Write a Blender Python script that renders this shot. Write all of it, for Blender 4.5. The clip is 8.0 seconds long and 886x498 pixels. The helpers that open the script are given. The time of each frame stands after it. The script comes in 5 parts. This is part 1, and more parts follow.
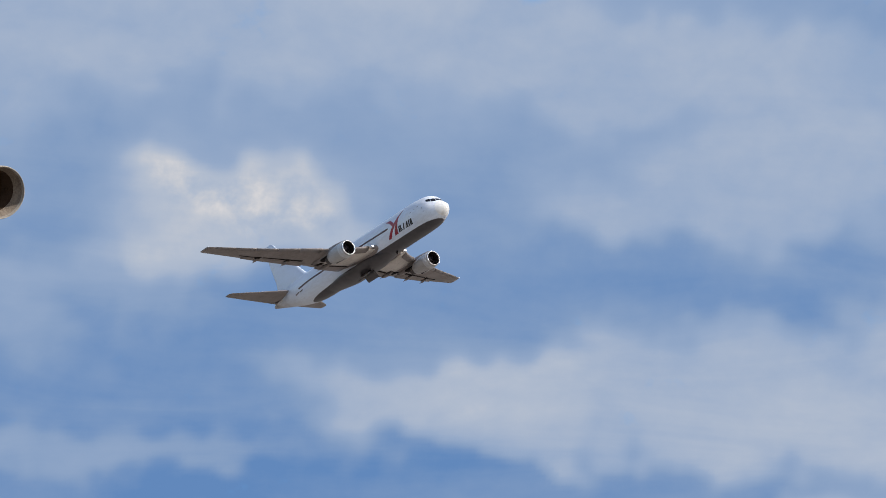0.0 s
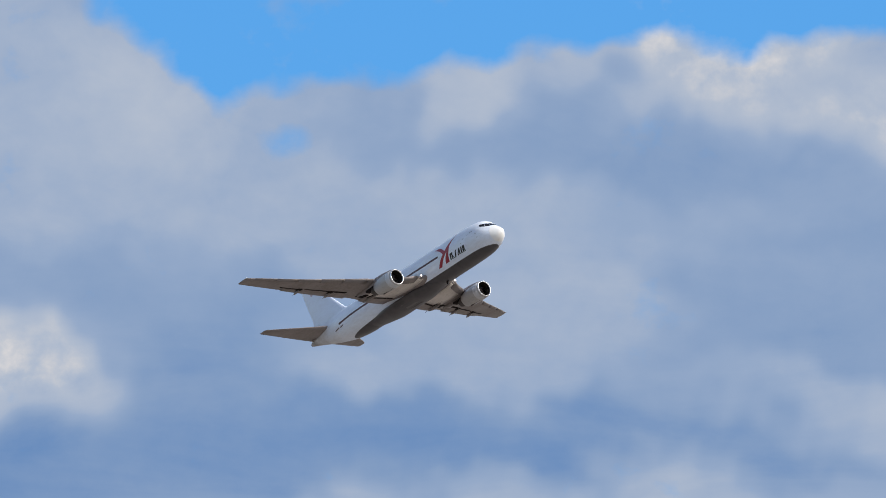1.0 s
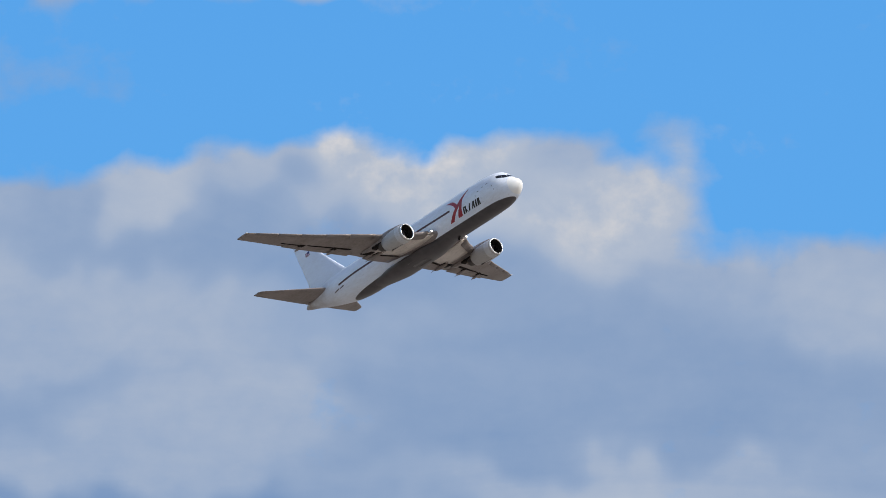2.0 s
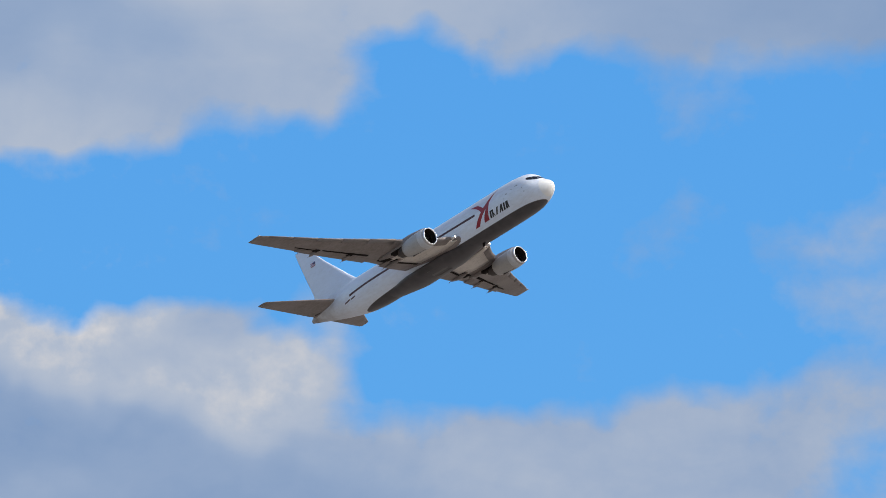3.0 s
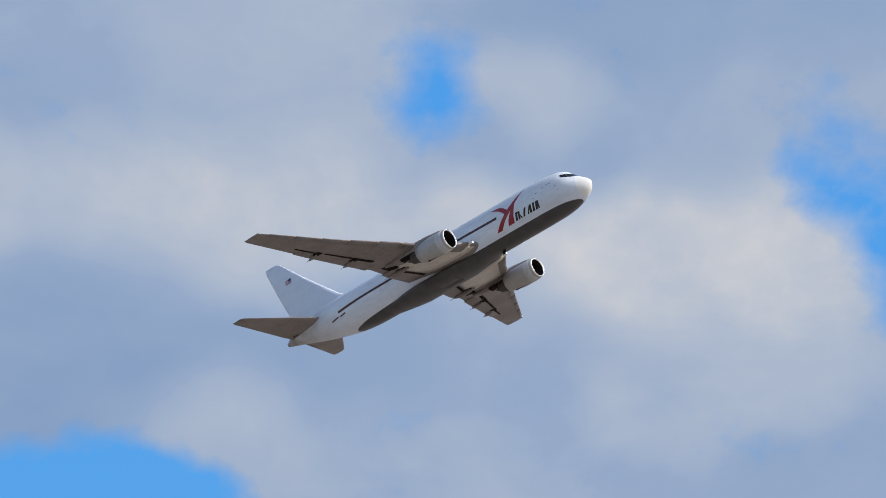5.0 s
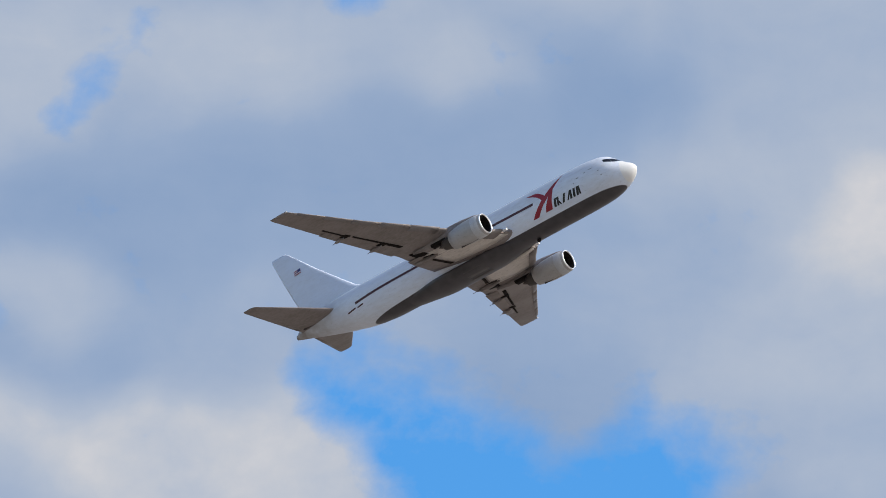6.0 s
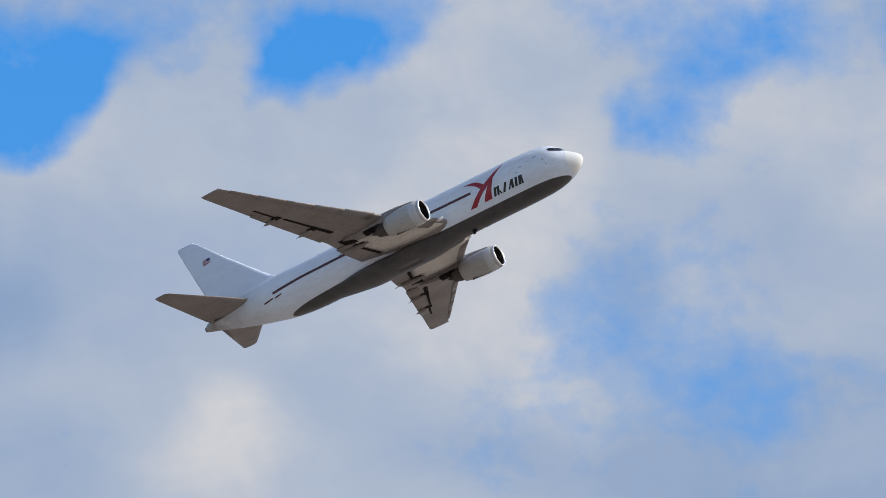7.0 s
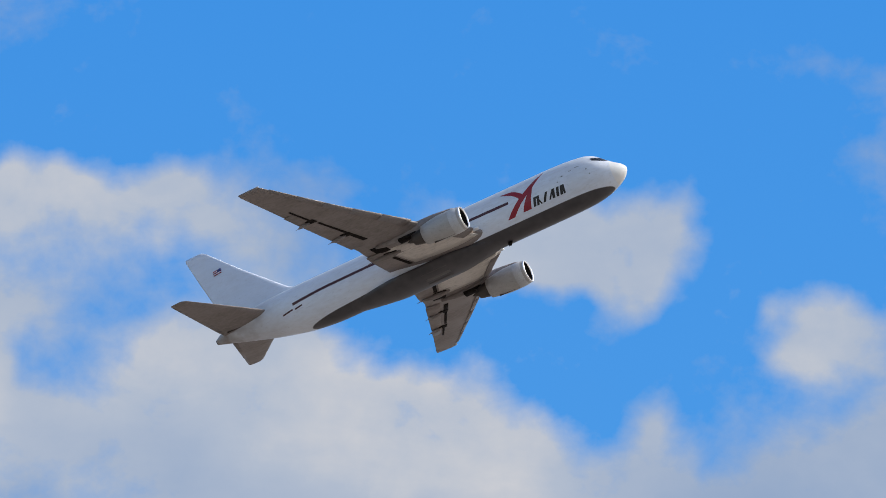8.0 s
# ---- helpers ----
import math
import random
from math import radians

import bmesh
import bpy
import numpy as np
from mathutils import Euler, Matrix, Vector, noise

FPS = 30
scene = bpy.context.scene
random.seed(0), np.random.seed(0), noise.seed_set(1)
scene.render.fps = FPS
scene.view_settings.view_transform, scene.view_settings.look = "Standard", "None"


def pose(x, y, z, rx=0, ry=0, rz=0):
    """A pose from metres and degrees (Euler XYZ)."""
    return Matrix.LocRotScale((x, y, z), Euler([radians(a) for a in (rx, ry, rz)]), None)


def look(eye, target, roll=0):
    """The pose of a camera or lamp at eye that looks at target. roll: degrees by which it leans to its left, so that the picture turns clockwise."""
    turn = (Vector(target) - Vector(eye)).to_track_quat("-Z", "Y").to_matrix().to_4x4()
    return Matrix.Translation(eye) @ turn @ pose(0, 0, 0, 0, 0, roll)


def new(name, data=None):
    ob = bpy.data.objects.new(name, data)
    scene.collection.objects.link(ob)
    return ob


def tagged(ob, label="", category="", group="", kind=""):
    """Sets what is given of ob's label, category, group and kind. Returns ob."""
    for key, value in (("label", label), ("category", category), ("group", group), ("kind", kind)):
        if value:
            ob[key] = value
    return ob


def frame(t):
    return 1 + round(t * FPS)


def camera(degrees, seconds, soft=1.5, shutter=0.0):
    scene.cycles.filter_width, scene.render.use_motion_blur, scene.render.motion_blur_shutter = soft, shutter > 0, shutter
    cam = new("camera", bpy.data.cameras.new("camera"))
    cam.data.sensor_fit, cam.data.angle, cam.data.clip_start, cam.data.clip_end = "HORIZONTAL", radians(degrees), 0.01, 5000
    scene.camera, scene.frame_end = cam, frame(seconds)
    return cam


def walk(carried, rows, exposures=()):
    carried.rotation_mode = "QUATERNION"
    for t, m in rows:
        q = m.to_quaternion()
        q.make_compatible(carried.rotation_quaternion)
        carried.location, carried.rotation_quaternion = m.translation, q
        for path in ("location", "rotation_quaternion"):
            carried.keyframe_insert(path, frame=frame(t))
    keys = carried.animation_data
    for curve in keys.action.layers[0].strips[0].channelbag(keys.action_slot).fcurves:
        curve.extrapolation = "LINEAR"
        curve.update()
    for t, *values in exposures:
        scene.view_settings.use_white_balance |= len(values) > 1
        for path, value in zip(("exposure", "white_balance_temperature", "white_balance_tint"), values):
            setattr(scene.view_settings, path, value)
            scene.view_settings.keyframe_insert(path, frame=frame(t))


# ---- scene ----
EYE = Vector((0.0, 0.0, 1.7))


def aim(yaw, pitch, roll):
    """A camera pose at the eye, turned yaw degrees to the right of +y and pitched up."""
    y, p = radians(yaw), radians(pitch)
    way = Vector((math.sin(y) * math.cos(p), math.cos(y) * math.cos(p), math.sin(p)))
    return look(EYE, EYE + way * 100.0, roll)


cam = camera(7.881, 8.0, soft=0.9)
walk(cam, [
    (0.0, aim(-0.000, 8.000, 0.844)),
    (0.1, aim(0.132, 8.061, 0.816)),
    (0.2, aim(0.276, 8.112, 0.780)),
    (0.3, aim(0.424, 8.223, 0.641)),
    (0.4, aim(0.591, 8.395, 0.710)),
    (0.5, aim(0.773, 8.699, 0.561)),
    (0.6, aim(1.021, 8.965, 0.543)),
    (0.7, aim(1.306, 9.142, 0.430)),
    (0.8, aim(1.607, 9.226, 0.330)),
    (0.9, aim(1.939, 9.322, 0.255)),
    (1.0, aim(2.244, 9.395, 0.047)),
    (1.1, aim(2.560, 9.502, -0.153)),
    (1.2, aim(2.870, 9.629, -0.283)),
    (1.3, aim(3.149, 9.743, -0.290)),
    (1.4, aim(3.426, 9.884, -0.344)),
    (1.5, aim(3.726, 9.941, -0.560)),
    (1.6, aim(4.020, 10.006, -0.422)),
    (1.7, aim(4.287, 10.046, -0.359)),
    (2.8, aim(7.753, 11.531, 0.195)),
    (2.9, aim(8.053, 11.665, 0.076)),
    (3.0, aim(8.337, 11.798, -0.005)),
    (3.1, aim(8.623, 12.026, 0.070)),
    (3.2, aim(8.970, 12.253, 0.085)),
    (3.3, aim(9.392, 12.406, -0.008)),
    (3.4, aim(9.843, 12.563, -0.001)),
    (3.5, aim(10.285, 12.718, -0.070)),
    (3.6, aim(10.688, 12.932, -0.121)),
    (3.7, aim(11.058, 13.175, -0.212)),
    (3.8, aim(11.450, 13.410, -0.216)),
    (3.9, aim(11.825, 13.610, -0.258)),
    (4.0, aim(12.175, 13.771, -0.302)),
    (4.1, aim(12.573, 13.914, -0.364)),
    (4.2, aim(12.975, 14.030, -0.307)),
    (5.3, aim(17.761, 15.887, -0.355)),
    (5.4, aim(18.282, 16.111, -0.323)),
    (5.5, aim(18.760, 16.333, -0.286)),
    (5.6, aim(19.171, 16.505, -0.289)),
    (5.7, aim(19.544, 16.621, -0.306)),
    (5.8, aim(19.937, 16.729, -0.159)),
    (5.9, aim(20.347, 16.907, 0.089)),
    (6.0, aim(20.822, 17.094, 0.001)),
    (6.1, aim(21.445, 17.281, 0.004)),
    (6.2, aim(22.144, 17.549, 0.024)),
    (6.3, aim(22.855, 17.745, 0.056)),
    (6.4, aim(23.520, 17.973, -0.035)),
    (6.5, aim(24.063, 18.218, -0.043)),
    (6.6, aim(24.577, 18.384, -0.032)),
    (6.7, aim(25.137, 18.512, 0.136)),
    (6.8, aim(25.712, 18.645, 0.247)),
    (6.9, aim(26.286, 18.809, 0.289)),
    (7.0, aim(26.849, 19.045, 0.363)),
    (7.1, aim(27.425, 19.257, 0.339)),
    (7.2, aim(27.981, 19.461, 0.388)),
    (7.3, aim(28.571, 19.661, 0.351)),
    (7.4, aim(29.085, 19.817, 0.215)),
    (7.5, aim(29.550, 20.024, 0.195)),
    (7.6, aim(30.001, 20.240, 0.137)),
    (7.7, aim(30.557, 20.478, 0.151)),
    (7.8, aim(31.170, 20.754, 0.221)),
    (7.9, aim(31.868, 20.951, 0.102)),
    (8.0, aim(32.509, 21.221, 0.113)),
], exposures=[(0.0, 0.1), (8.0, 0.1)])

# ---- daylight ----
SUN_AZ, SUN_EL = 122.0, 42.0       # degrees clockwise from +y, and above the horizon
world = bpy.data.worlds.new("daylight")
scene.world = world
world.use_nodes = True
wn = world.node_tree
sky = wn.nodes.new("ShaderNodeTexSky")
sky.sky_type = "NISHITA"
sky.sun_disc = False
sky.sun_elevation, sky.sun_rotation = radians(SUN_EL), radians(SUN_AZ)
sky.air_density, sky.dust_density = 1.0, 1.5
wn.nodes["Background"].inputs["Strength"].default_value = 0.15
wn.links.new(sky.outputs[0], wn.nodes["Background"].inputs["Color"])
sun = new("sun", bpy.data.lights.new("sun", "SUN"))
sun.data.energy, sun.data.angle, sun.data.color = 4.0, radians(0.53), (1.0, 0.95, 0.88)
az, el = radians(SUN_AZ), radians(SUN_EL)
sun.matrix_world = look(Vector((math.sin(az) * math.cos(el), math.cos(az) * math.cos(el), math.sin(el))) * 100.0, (0, 0, 0))


# ---- materials ----
def srgb(r, g, b):
    return tuple(((c / 255 + 0.055) / 1.055) ** 2.4 if c > 10 else c / 3294.6 for c in (r, g, b)) + (1.0,)


def material(name, color, rough=0.4, metal=0.0, dirt=0.12, grain=0.6, bump=0.0, dirt_color=(0.12, 0.10, 0.08, 1), streak=1.0, spec=0.5, specks=0.0):
    """Paint or metal with large stains, small grain and a little relief, at real size."""
    m = bpy.data.materials.new(name)
    m.use_nodes = True
    t, n = m.node_tree, m.node_tree.nodes
    bsdf = n["Principled BSDF"]
    co = n.new("ShaderNodeTexCoord")
    mp = n.new("ShaderNodeMapping")
    mp.inputs["Scale"].default_value = (1.0 / streak, 1, 1)
    t.links.new(co.outputs["Object"], mp.inputs[0])
    big, small = n.new("ShaderNodeTexNoise"), n.new("ShaderNodeTexNoise")
    big.inputs["Scale"].default_value, big.inputs["Detail"].default_value = grain, 5
    small.inputs["Scale"].default_value, small.inputs["Detail"].default_value = grain * 9, 4
    for x in (big, small):
        t.links.new(mp.outputs[0], x.inputs["Vector"])
    add = n.new("ShaderNodeMath")
    add.operation = "MULTIPLY"
    t.links.new(big.outputs["Fac"], add.inputs[0])
    t.links.new(small.outputs["Fac"], add.inputs[1])
    rng = n.new("ShaderNodeMapRange")
    rng.inputs["From Min"].default_value, rng.inputs["From Max"].default_value = 0.15, 0.42
    rng.inputs["To Max"].default_value = dirt
    t.links.new(add.outputs[0], rng.inputs["Value"])
    mix = n.new("ShaderNodeMix")
    mix.data_type = "RGBA"
    mix.inputs["A"].default_value, mix.inputs["B"].default_value = (*color[:3], 1), dirt_color
    t.links.new(rng.outputs[0], mix.inputs["Factor"])
    paint = mix.outputs["Result"]
    if specks:                                # scattered rivet rows, drips and oil spots
        spot = n.new("ShaderNodeTexNoise")
        spot.inputs["Scale"].default_value, spot.inputs["Detail"].default_value = 7.0, 3
        t.links.new(mp.outputs[0], spot.inputs["Vector"])
        pick = n.new("ShaderNodeMapRange")
        pick.inputs["From Min"].default_value, pick.inputs["From Max"].default_value = 0.58, 0.80
        pick.inputs["To Max"].default_value = specks
        t.links.new(spot.outputs["Fac"], pick.inputs["Value"])
        dots = n.new("ShaderNodeMix")
        dots.data_type = "RGBA"
        dots.inputs["B"].default_value = (0.06, 0.05, 0.045, 1)
        t.links.new(pick.outputs[0], dots.inputs["Factor"])
        t.links.new(paint, dots.inputs["A"])
        paint = dots.outputs["Result"]
    t.links.new(paint, bsdf.inputs["Base Color"])
    rr = n.new("ShaderNodeMapRange")
    rr.inputs["To Min"].default_value, rr.inputs["To Max"].default_value = rough * 0.8, min(1, rough * 1.3)
    t.links.new(big.outputs["Fac"], rr.inputs["Value"])
    t.links.new(rr.outputs[0], bsdf.inputs["Roughness"])
    bsdf.inputs["Metallic"].default_value = metal
    bsdf.inputs["Specular IOR Level"].default_value = spec
    if bump:
        bm_ = n.new("ShaderNodeBump")
        bm_.inputs["Strength"].default_value, bm_.inputs["Distance"].default_value = bump, 0.02
        t.links.new(small.outputs["Fac"], bm_.inputs["Height"])
        t.links.new(bm_.outputs[0], bsdf.inputs["Normal"])
    return m


WHITE = material("white_paint", (0.67, 0.735, 0.86), 0.32, specks=0.12, dirt=0.16, grain=0.35, dirt_color=(0.36, 0.34, 0.33, 1), streak=3)
WINGGREY = material("wing_grey_paint", (0.262, 0.224, 0.212), 0.42, dirt=0.55, grain=0.5, streak=2.5, specks=0.4)
INBOARD = material("inboard_grey_paint", (0.66, 0.60, 0.545), 0.4, dirt=0.34, grain=0.5, streak=2.5, specks=0.35)
COWL = material("cowl_paint", (0.43, 0.415, 0.405), 0.36, specks=0.35, dirt=0.4, grain=0.5, dirt_color=(0.25, 0.23, 0.2, 1), streak=2)
METAL = material("polished_metal", (0.90, 0.90, 0.91), 0.42, 1.0, dirt=0.08, grain=1.2)
SLATMETAL = material("slat_paint", (0.225, 0.195, 0.185), 0.5, dirt=0.45, grain=0.6, specks=0.3)
BELLY = material("belly_grey_paint", (0.09, 0.082, 0.083), 0.4, dirt=0.3)
DARK = material("dark_gap", (0.010, 0.008, 0.008), 0.95, dirt=0.25, spec=0.08)
CORE = material("burnt_metal", (0.07, 0.06, 0.055), 0.5, 0.5, dirt=0.5, grain=2)
FAN = material("fan_titanium", (0.018, 0.014, 0.018), 0.55, 0.2, dirt=0.2, grain=3, spec=0.2)
GLASS = material("cockpit_glass", (0.012, 0.013, 0.016), 0.08, dirt=0.05)
LENS = material("clear_lens", (0.55, 0.56, 0.58), 0.1, dirt=0.05)
RED = material("red_paint", (0.30, 0.008, 0.022), 0.35, dirt=0.15)
MAROON = material("maroon_paint", (0.058, 0.007, 0.016), 0.4, dirt=0.2)
INK = material("black_lettering", (0.02, 0.02, 0.022), 0.4, dirt=0.1)
BLUE = material("blue_paint", (0.03, 0.05, 0.2), 0.4)
HORN = material("grey_horn_paint", (0.32, 0.29, 0.25), 0.5, dirt=0.5, grain=6, bump=0.3)
# brown paint whose base and stains are darkened for the shade inside the horn
HORNIN = material("shade_brown_horn_inside", (0.27, 0.22, 0.175), 0.7, dirt=0.6, grain=9, bump=0.3, dirt_color=(0.02, 0.014, 0.01, 1), spec=0.15)
# near-black brown that stands in for the deep shade of the throat
THROATSHADE = material("shade_brown_throat", (0.055, 0.034, 0.022), 0.85, dirt=0.7, grain=12, bump=0.4, dirt_color=(0.012, 0.008, 0.006, 1), spec=0.1)
RADOME = material("cream_radome", (0.78, 0.775, 0.76), 0.35, dirt=0.15, grain=0.8, dirt_color=(0.45, 0.42, 0.38, 1))
BAND = material("inlet_band_paint", (0.54, 0.545, 0.56), 0.36, specks=0.3, dirt=0.3, grain=0.6, dirt_color=(0.28, 0.26, 0.24, 1))
STEEL = material("galvanised_steel", (0.42, 0.43, 0.44), 0.5, 0.6, dirt=0.3, grain=5)
GRASS = material("dry_grass", (0.205, 0.180, 0.158), 0.9, dirt=0.7, grain=0.02, dirt_color=(0.11, 0.10, 0.086, 1), bump=0.5)
LAMP = bpy.data.materials.new("landing_lamp")
LAMP.use_nodes = True
LAMP.node_tree.nodes["Principled BSDF"].inputs["Emission Color"].default_value = (1, 0.93, 0.8, 1)
LAMP.node_tree.nodes["Principled BSDF"].inputs["Emission Strength"].default_value = 7.0


def fuselage_material():
    """White paint with a dark grey belly, whose edge runs level and dips to the keel behind the wing, with skin joints."""
    m = material("fuselage_paint", (0.725, 0.775, 0.865), 0.30, specks=0.18, dirt=0.26, grain=0.35, dirt_color=(0.40, 0.36, 0.33, 1), streak=3)
    t, n = m.node_tree, m.node_tree.nodes
    bsdf = n["Principled BSDF"]
    old = bsdf.inputs["Base Color"].links[0].from_socket
    co = n.new("ShaderNodeTexCoord")
    sep = n.new("ShaderNodeSeparateXYZ")
    t.links.new(co.outputs["Object"], sep.inputs[0])
    line = n.new("ShaderNodeMapRange")        # the paint edge's height along the body
    line.inputs["From Min"].default_value, line.inputs["From Max"].default_value = 24 - 27.0, 24 - 37.5
    line.inputs["To Min"].default_value, line.inputs["To Max"].default_value = -2.02, -2.42
    t.links.new(sep.outputs["X"], line.inputs["Value"])
    sub = n.new("ShaderNodeMath")
    sub.operation = "SUBTRACT"
    t.links.new(line.outputs[0], sub.inputs[0])
    t.links.new(sep.outputs["Z"], sub.inputs[1])
    edge = n.new("ShaderNodeMapRange")
    edge.inputs["From Min"].default_value, edge.inputs["From Max"].default_value = -0.015, 0.015
    t.links.new(sub.outputs[0], edge.inputs["Value"])
    grain = n.new("ShaderNodeTexNoise")
    grain.inputs["Scale"].default_value, grain.inputs["Detail"].default_value = 0.8, 6
    t.links.new(co.outputs["Object"], grain.inputs["Vector"])
    ramp = n.new("ShaderNodeValToRGB")
    ramp.color_ramp.elements[0].position, ramp.color_ramp.elements[0].color = 0.3, (0.040, 0.036, 0.040, 1)
    ramp.color_ramp.elements[1].position, ramp.color_ramp.elements[1].color = 0.7, (0.068, 0.060, 0.063, 1)
    t.links.new(grain.outputs["Fac"], ramp.inputs[0])
    mix = n.new("ShaderNodeMix")
    mix.data_type = "RGBA"
    t.links.new(edge.outputs[0], mix.inputs["Factor"])
    aft = n.new("ShaderNodeMapRange")         # exhaust soot and grime towards the tail cone
    aft.inputs["From Min"].default_value, aft.inputs["From Max"].default_value = 24 - 38.5, 24 - 46.5
    t.links.new(sep.outputs["X"], aft.inputs["Value"])
    soot = n.new("ShaderNodeMath")
    soot.operation = "MULTIPLY"
    aft.inputs["To Max"].default_value = 1.5
    t.links.new(aft.outputs[0], soot.inputs[0])
    t.links.new(grain.outputs["Fac"], soot.inputs[1])
    grime = n.new("ShaderNodeMix")
    grime.data_type = "RGBA"
    grime.inputs["B"].default_value = (0.22, 0.18, 0.15, 1)
    t.links.new(soot.outputs[0], grime.inputs["Factor"])
    t.links.new(old, grime.inputs["A"])
    t.links.new(grime.outputs["Result"], mix.inputs["A"])
    t.links.new(ramp.outputs[0], mix.inputs["B"])
    t.links.new(mix.outputs["Result"], bsdf.inputs["Base Color"])
    return m


FUSELAGE = fuselage_material()


# ---- small mesh tools ----
def part(name, bm, mat, parent=None, label="", smooth=True):
    """Links a bmesh as one mesh object, under a thing or a part."""
    bmesh.ops.recalc_face_normals(bm, faces=bm.faces)
    me = bpy.data.meshes.new(name)
    bm.to_mesh(me)
    bm.free()
    me.materials.append(mat)
    for f in me.polygons:
        f.use_smooth = smooth
    ob = new(name, me)
    if parent is not None:
        ob.parent = parent
    if label:
        ob["label"] = label
    return ob


def loft(bm, rings, closed=True, cap=True):
    """Skins a row of equally long rings of points."""
    vs = [[bm.verts.new(p) for p in ring] for ring in rings]
    k = len(vs[0])
    for a, b in zip(vs, vs[1:]):
        for i in range(k if closed else k - 1):
            j = (i + 1) % k
            bm.faces.new((a[i], a[j], b[j], b[i]))
    if cap and closed:
        bm.faces.new(vs[0][::-1])
        bm.faces.new(vs[-1])
    return bm


def revolve(bm, profile, centre, n=40):
    """Turns (x back from the front, radius) about an axis along x through centre."""
    cx, cy, cz = centre
    rings = [[(cx - d, cy + r * math.cos(a), cz + r * math.sin(a)) for a in (2 * math.pi * i / n for i in range(n))] for d, r in profile]
    return loft(bm, rings, cap=False)


def box(bm, x0, x1, y0, y1, z0, z1):
    return loft(bm, [[(x, y0, z0), (x, y1, z0), (x, y1, z1), (x, y0, z1)] for x in (x0, x1)])


def hermite(xs, ys, x):
    """A smooth curve through the given stations."""
    xs, ys = np.asarray(xs, float), np.asarray(ys, float)
    d = np.diff(ys) / np.diff(xs)
    m = np.concatenate([[d[0]], [0 if a * b <= 0 else 2 * a * b / (a + b) for a, b in zip(d, d[1:])], [d[-1]]])
    i = int(np.clip(np.searchsorted(xs, x) - 1, 0, len(xs) - 2))
    h = xs[i + 1] - xs[i]
    t = (x - xs[i]) / h
    return float(ys[i] * (2 * t**3 - 3 * t**2 + 1) + m[i] * h * (t**3 - 2 * t**2 + t) + ys[i + 1] * (3 * t**2 - 2 * t**3) + m[i + 1] * h * (t**3 - t**2))


# ---- the freighter: s is the distance behind the nose, +y its port side; its origin lies 24 m behind the nose ----
MID = 24.0
STATION = (0, 0.05, 0.2, 0.5, 1.0, 1.6, 2.3, 3.0, 3.8, 5.0, 6.5, 8.5, 33.0, 36.0, 40.0, 43.0, 45.3, 46.6, 47.0)
HALF = (0.02, 0.20, 0.44, 0.76, 1.15, 1.51, 1.88, 2.12, 2.30, 2.43, 2.50, 2.515, 2.515, 2.44, 2.05, 1.52, 0.92, 0.46, 0.28)
TOP = (-0.50, -0.33, -0.11, 0.16, 0.50, 0.96, 1.62, 2.11, 2.38, 2.55, 2.66, 2.70, 2.70, 2.70, 2.62, 2.40, 1.90, 1.30, 1.02)
KEEL = (-0.54, -0.73, -1.00, -1.33, -1.67, -1.95, -2.21, -2.40, -2.56, -2.65, -2.69, -2.705, -2.705, -2.48, -1.62, -0.75, -0.02, 0.36, 0.50)


def section(s):
    w, t, k = hermite(STATION, HALF, s), hermite(STATION, TOP, s), hermite(STATION, KEEL, s)
    return w, (t + k) / 2, (t - k) / 2


def skin(s, angle, proud=0.0):
    """A point on the body at station s, angle degrees round from the crown to starboard."""
    w, zc, h = section(s)
    a = radians(angle)
    return (MID - s, -(w + proud) * math.sin(a), zc + (h + proud) * math.cos(a))


def skin_at(s, z, proud=0.012):
    w, zc, h = section(s)
    return skin(s, math.degrees(math.acos(max(-1, min(1, (z - zc) / h)))), proud)


def ribbon(bm, rail_a, rail_b, across=4):
    """A patch that lies on the starboard skin between two rails of (s, z)."""
    rings = [[skin_at(a[0] + (b[0] - a[0]) * k / across, a[1] + (b[1] - a[1]) * k / across) for k in range(across + 1)] for a, b in zip(rail_a, rail_b)]
    return loft(bm, rings, closed=False, cap=False)


def rail(points, n=14):
    """A smooth run of (s, z) through a few points."""
    ts = list(range(len(points)))
    return [(hermite(ts, [p[0] for p in points], u), hermite(ts, [p[1] for p in points], u)) for u in np.linspace(0, ts[-1], n)]


def airfoil(n, thick, lower=0.55, start=0.0, end=1.0):
    """Upper side from back to front, then lower side from front to back: (fraction of chord, height in chords)."""
    f = [start + (end - start) * (1 - math.cos(math.pi * i / n)) / 2 for i in range(n + 1)]
    y = [5 * thick * (0.2969 * math.sqrt(x) - 0.126 * x - 0.3516 * x**2 + 0.2843 * x**3 - 0.1026 * x**4) for x in f]
    top = [(x, h * (2 - 2 * lower)) for x, h in zip(f, y)][::-1]
    return top + [(x, -h * 2 * lower) for x, h in zip(f, y)][1:-1 if end >= 1 else None]


def surface(bm, stations, side, n=14, shift=(0, 0), start=0.0, end=1.0):
    """A wing-like body: stations (y, s of the leading edge, chord, z, thickness)."""
    rings = []
    for y, s, c, z, th in stations:
        rings.append([(MID - (s + (x + shift[0]) * c), side * y, z + (h + shift[1]) * c) for x, h in airfoil(n, th, start=start, end=end)])
    return loft(bm, rings)


WING = ((0.0, 14.0, 11.9, -1.52, 0.13), (2.4, 15.5, 10.65, -1.33, 0.115), (5.5, 18.05, 8.65, -1.20, 0.12), (8.0, 19.65, 7.4, -0.86, 0.115), (16.0, 25.0, 4.72, 0.32, 0.105), (23.4, 29.8, 2.5, 1.68, 0.10), (23.74, 30.06, 2.22, 1.74, 0.06))


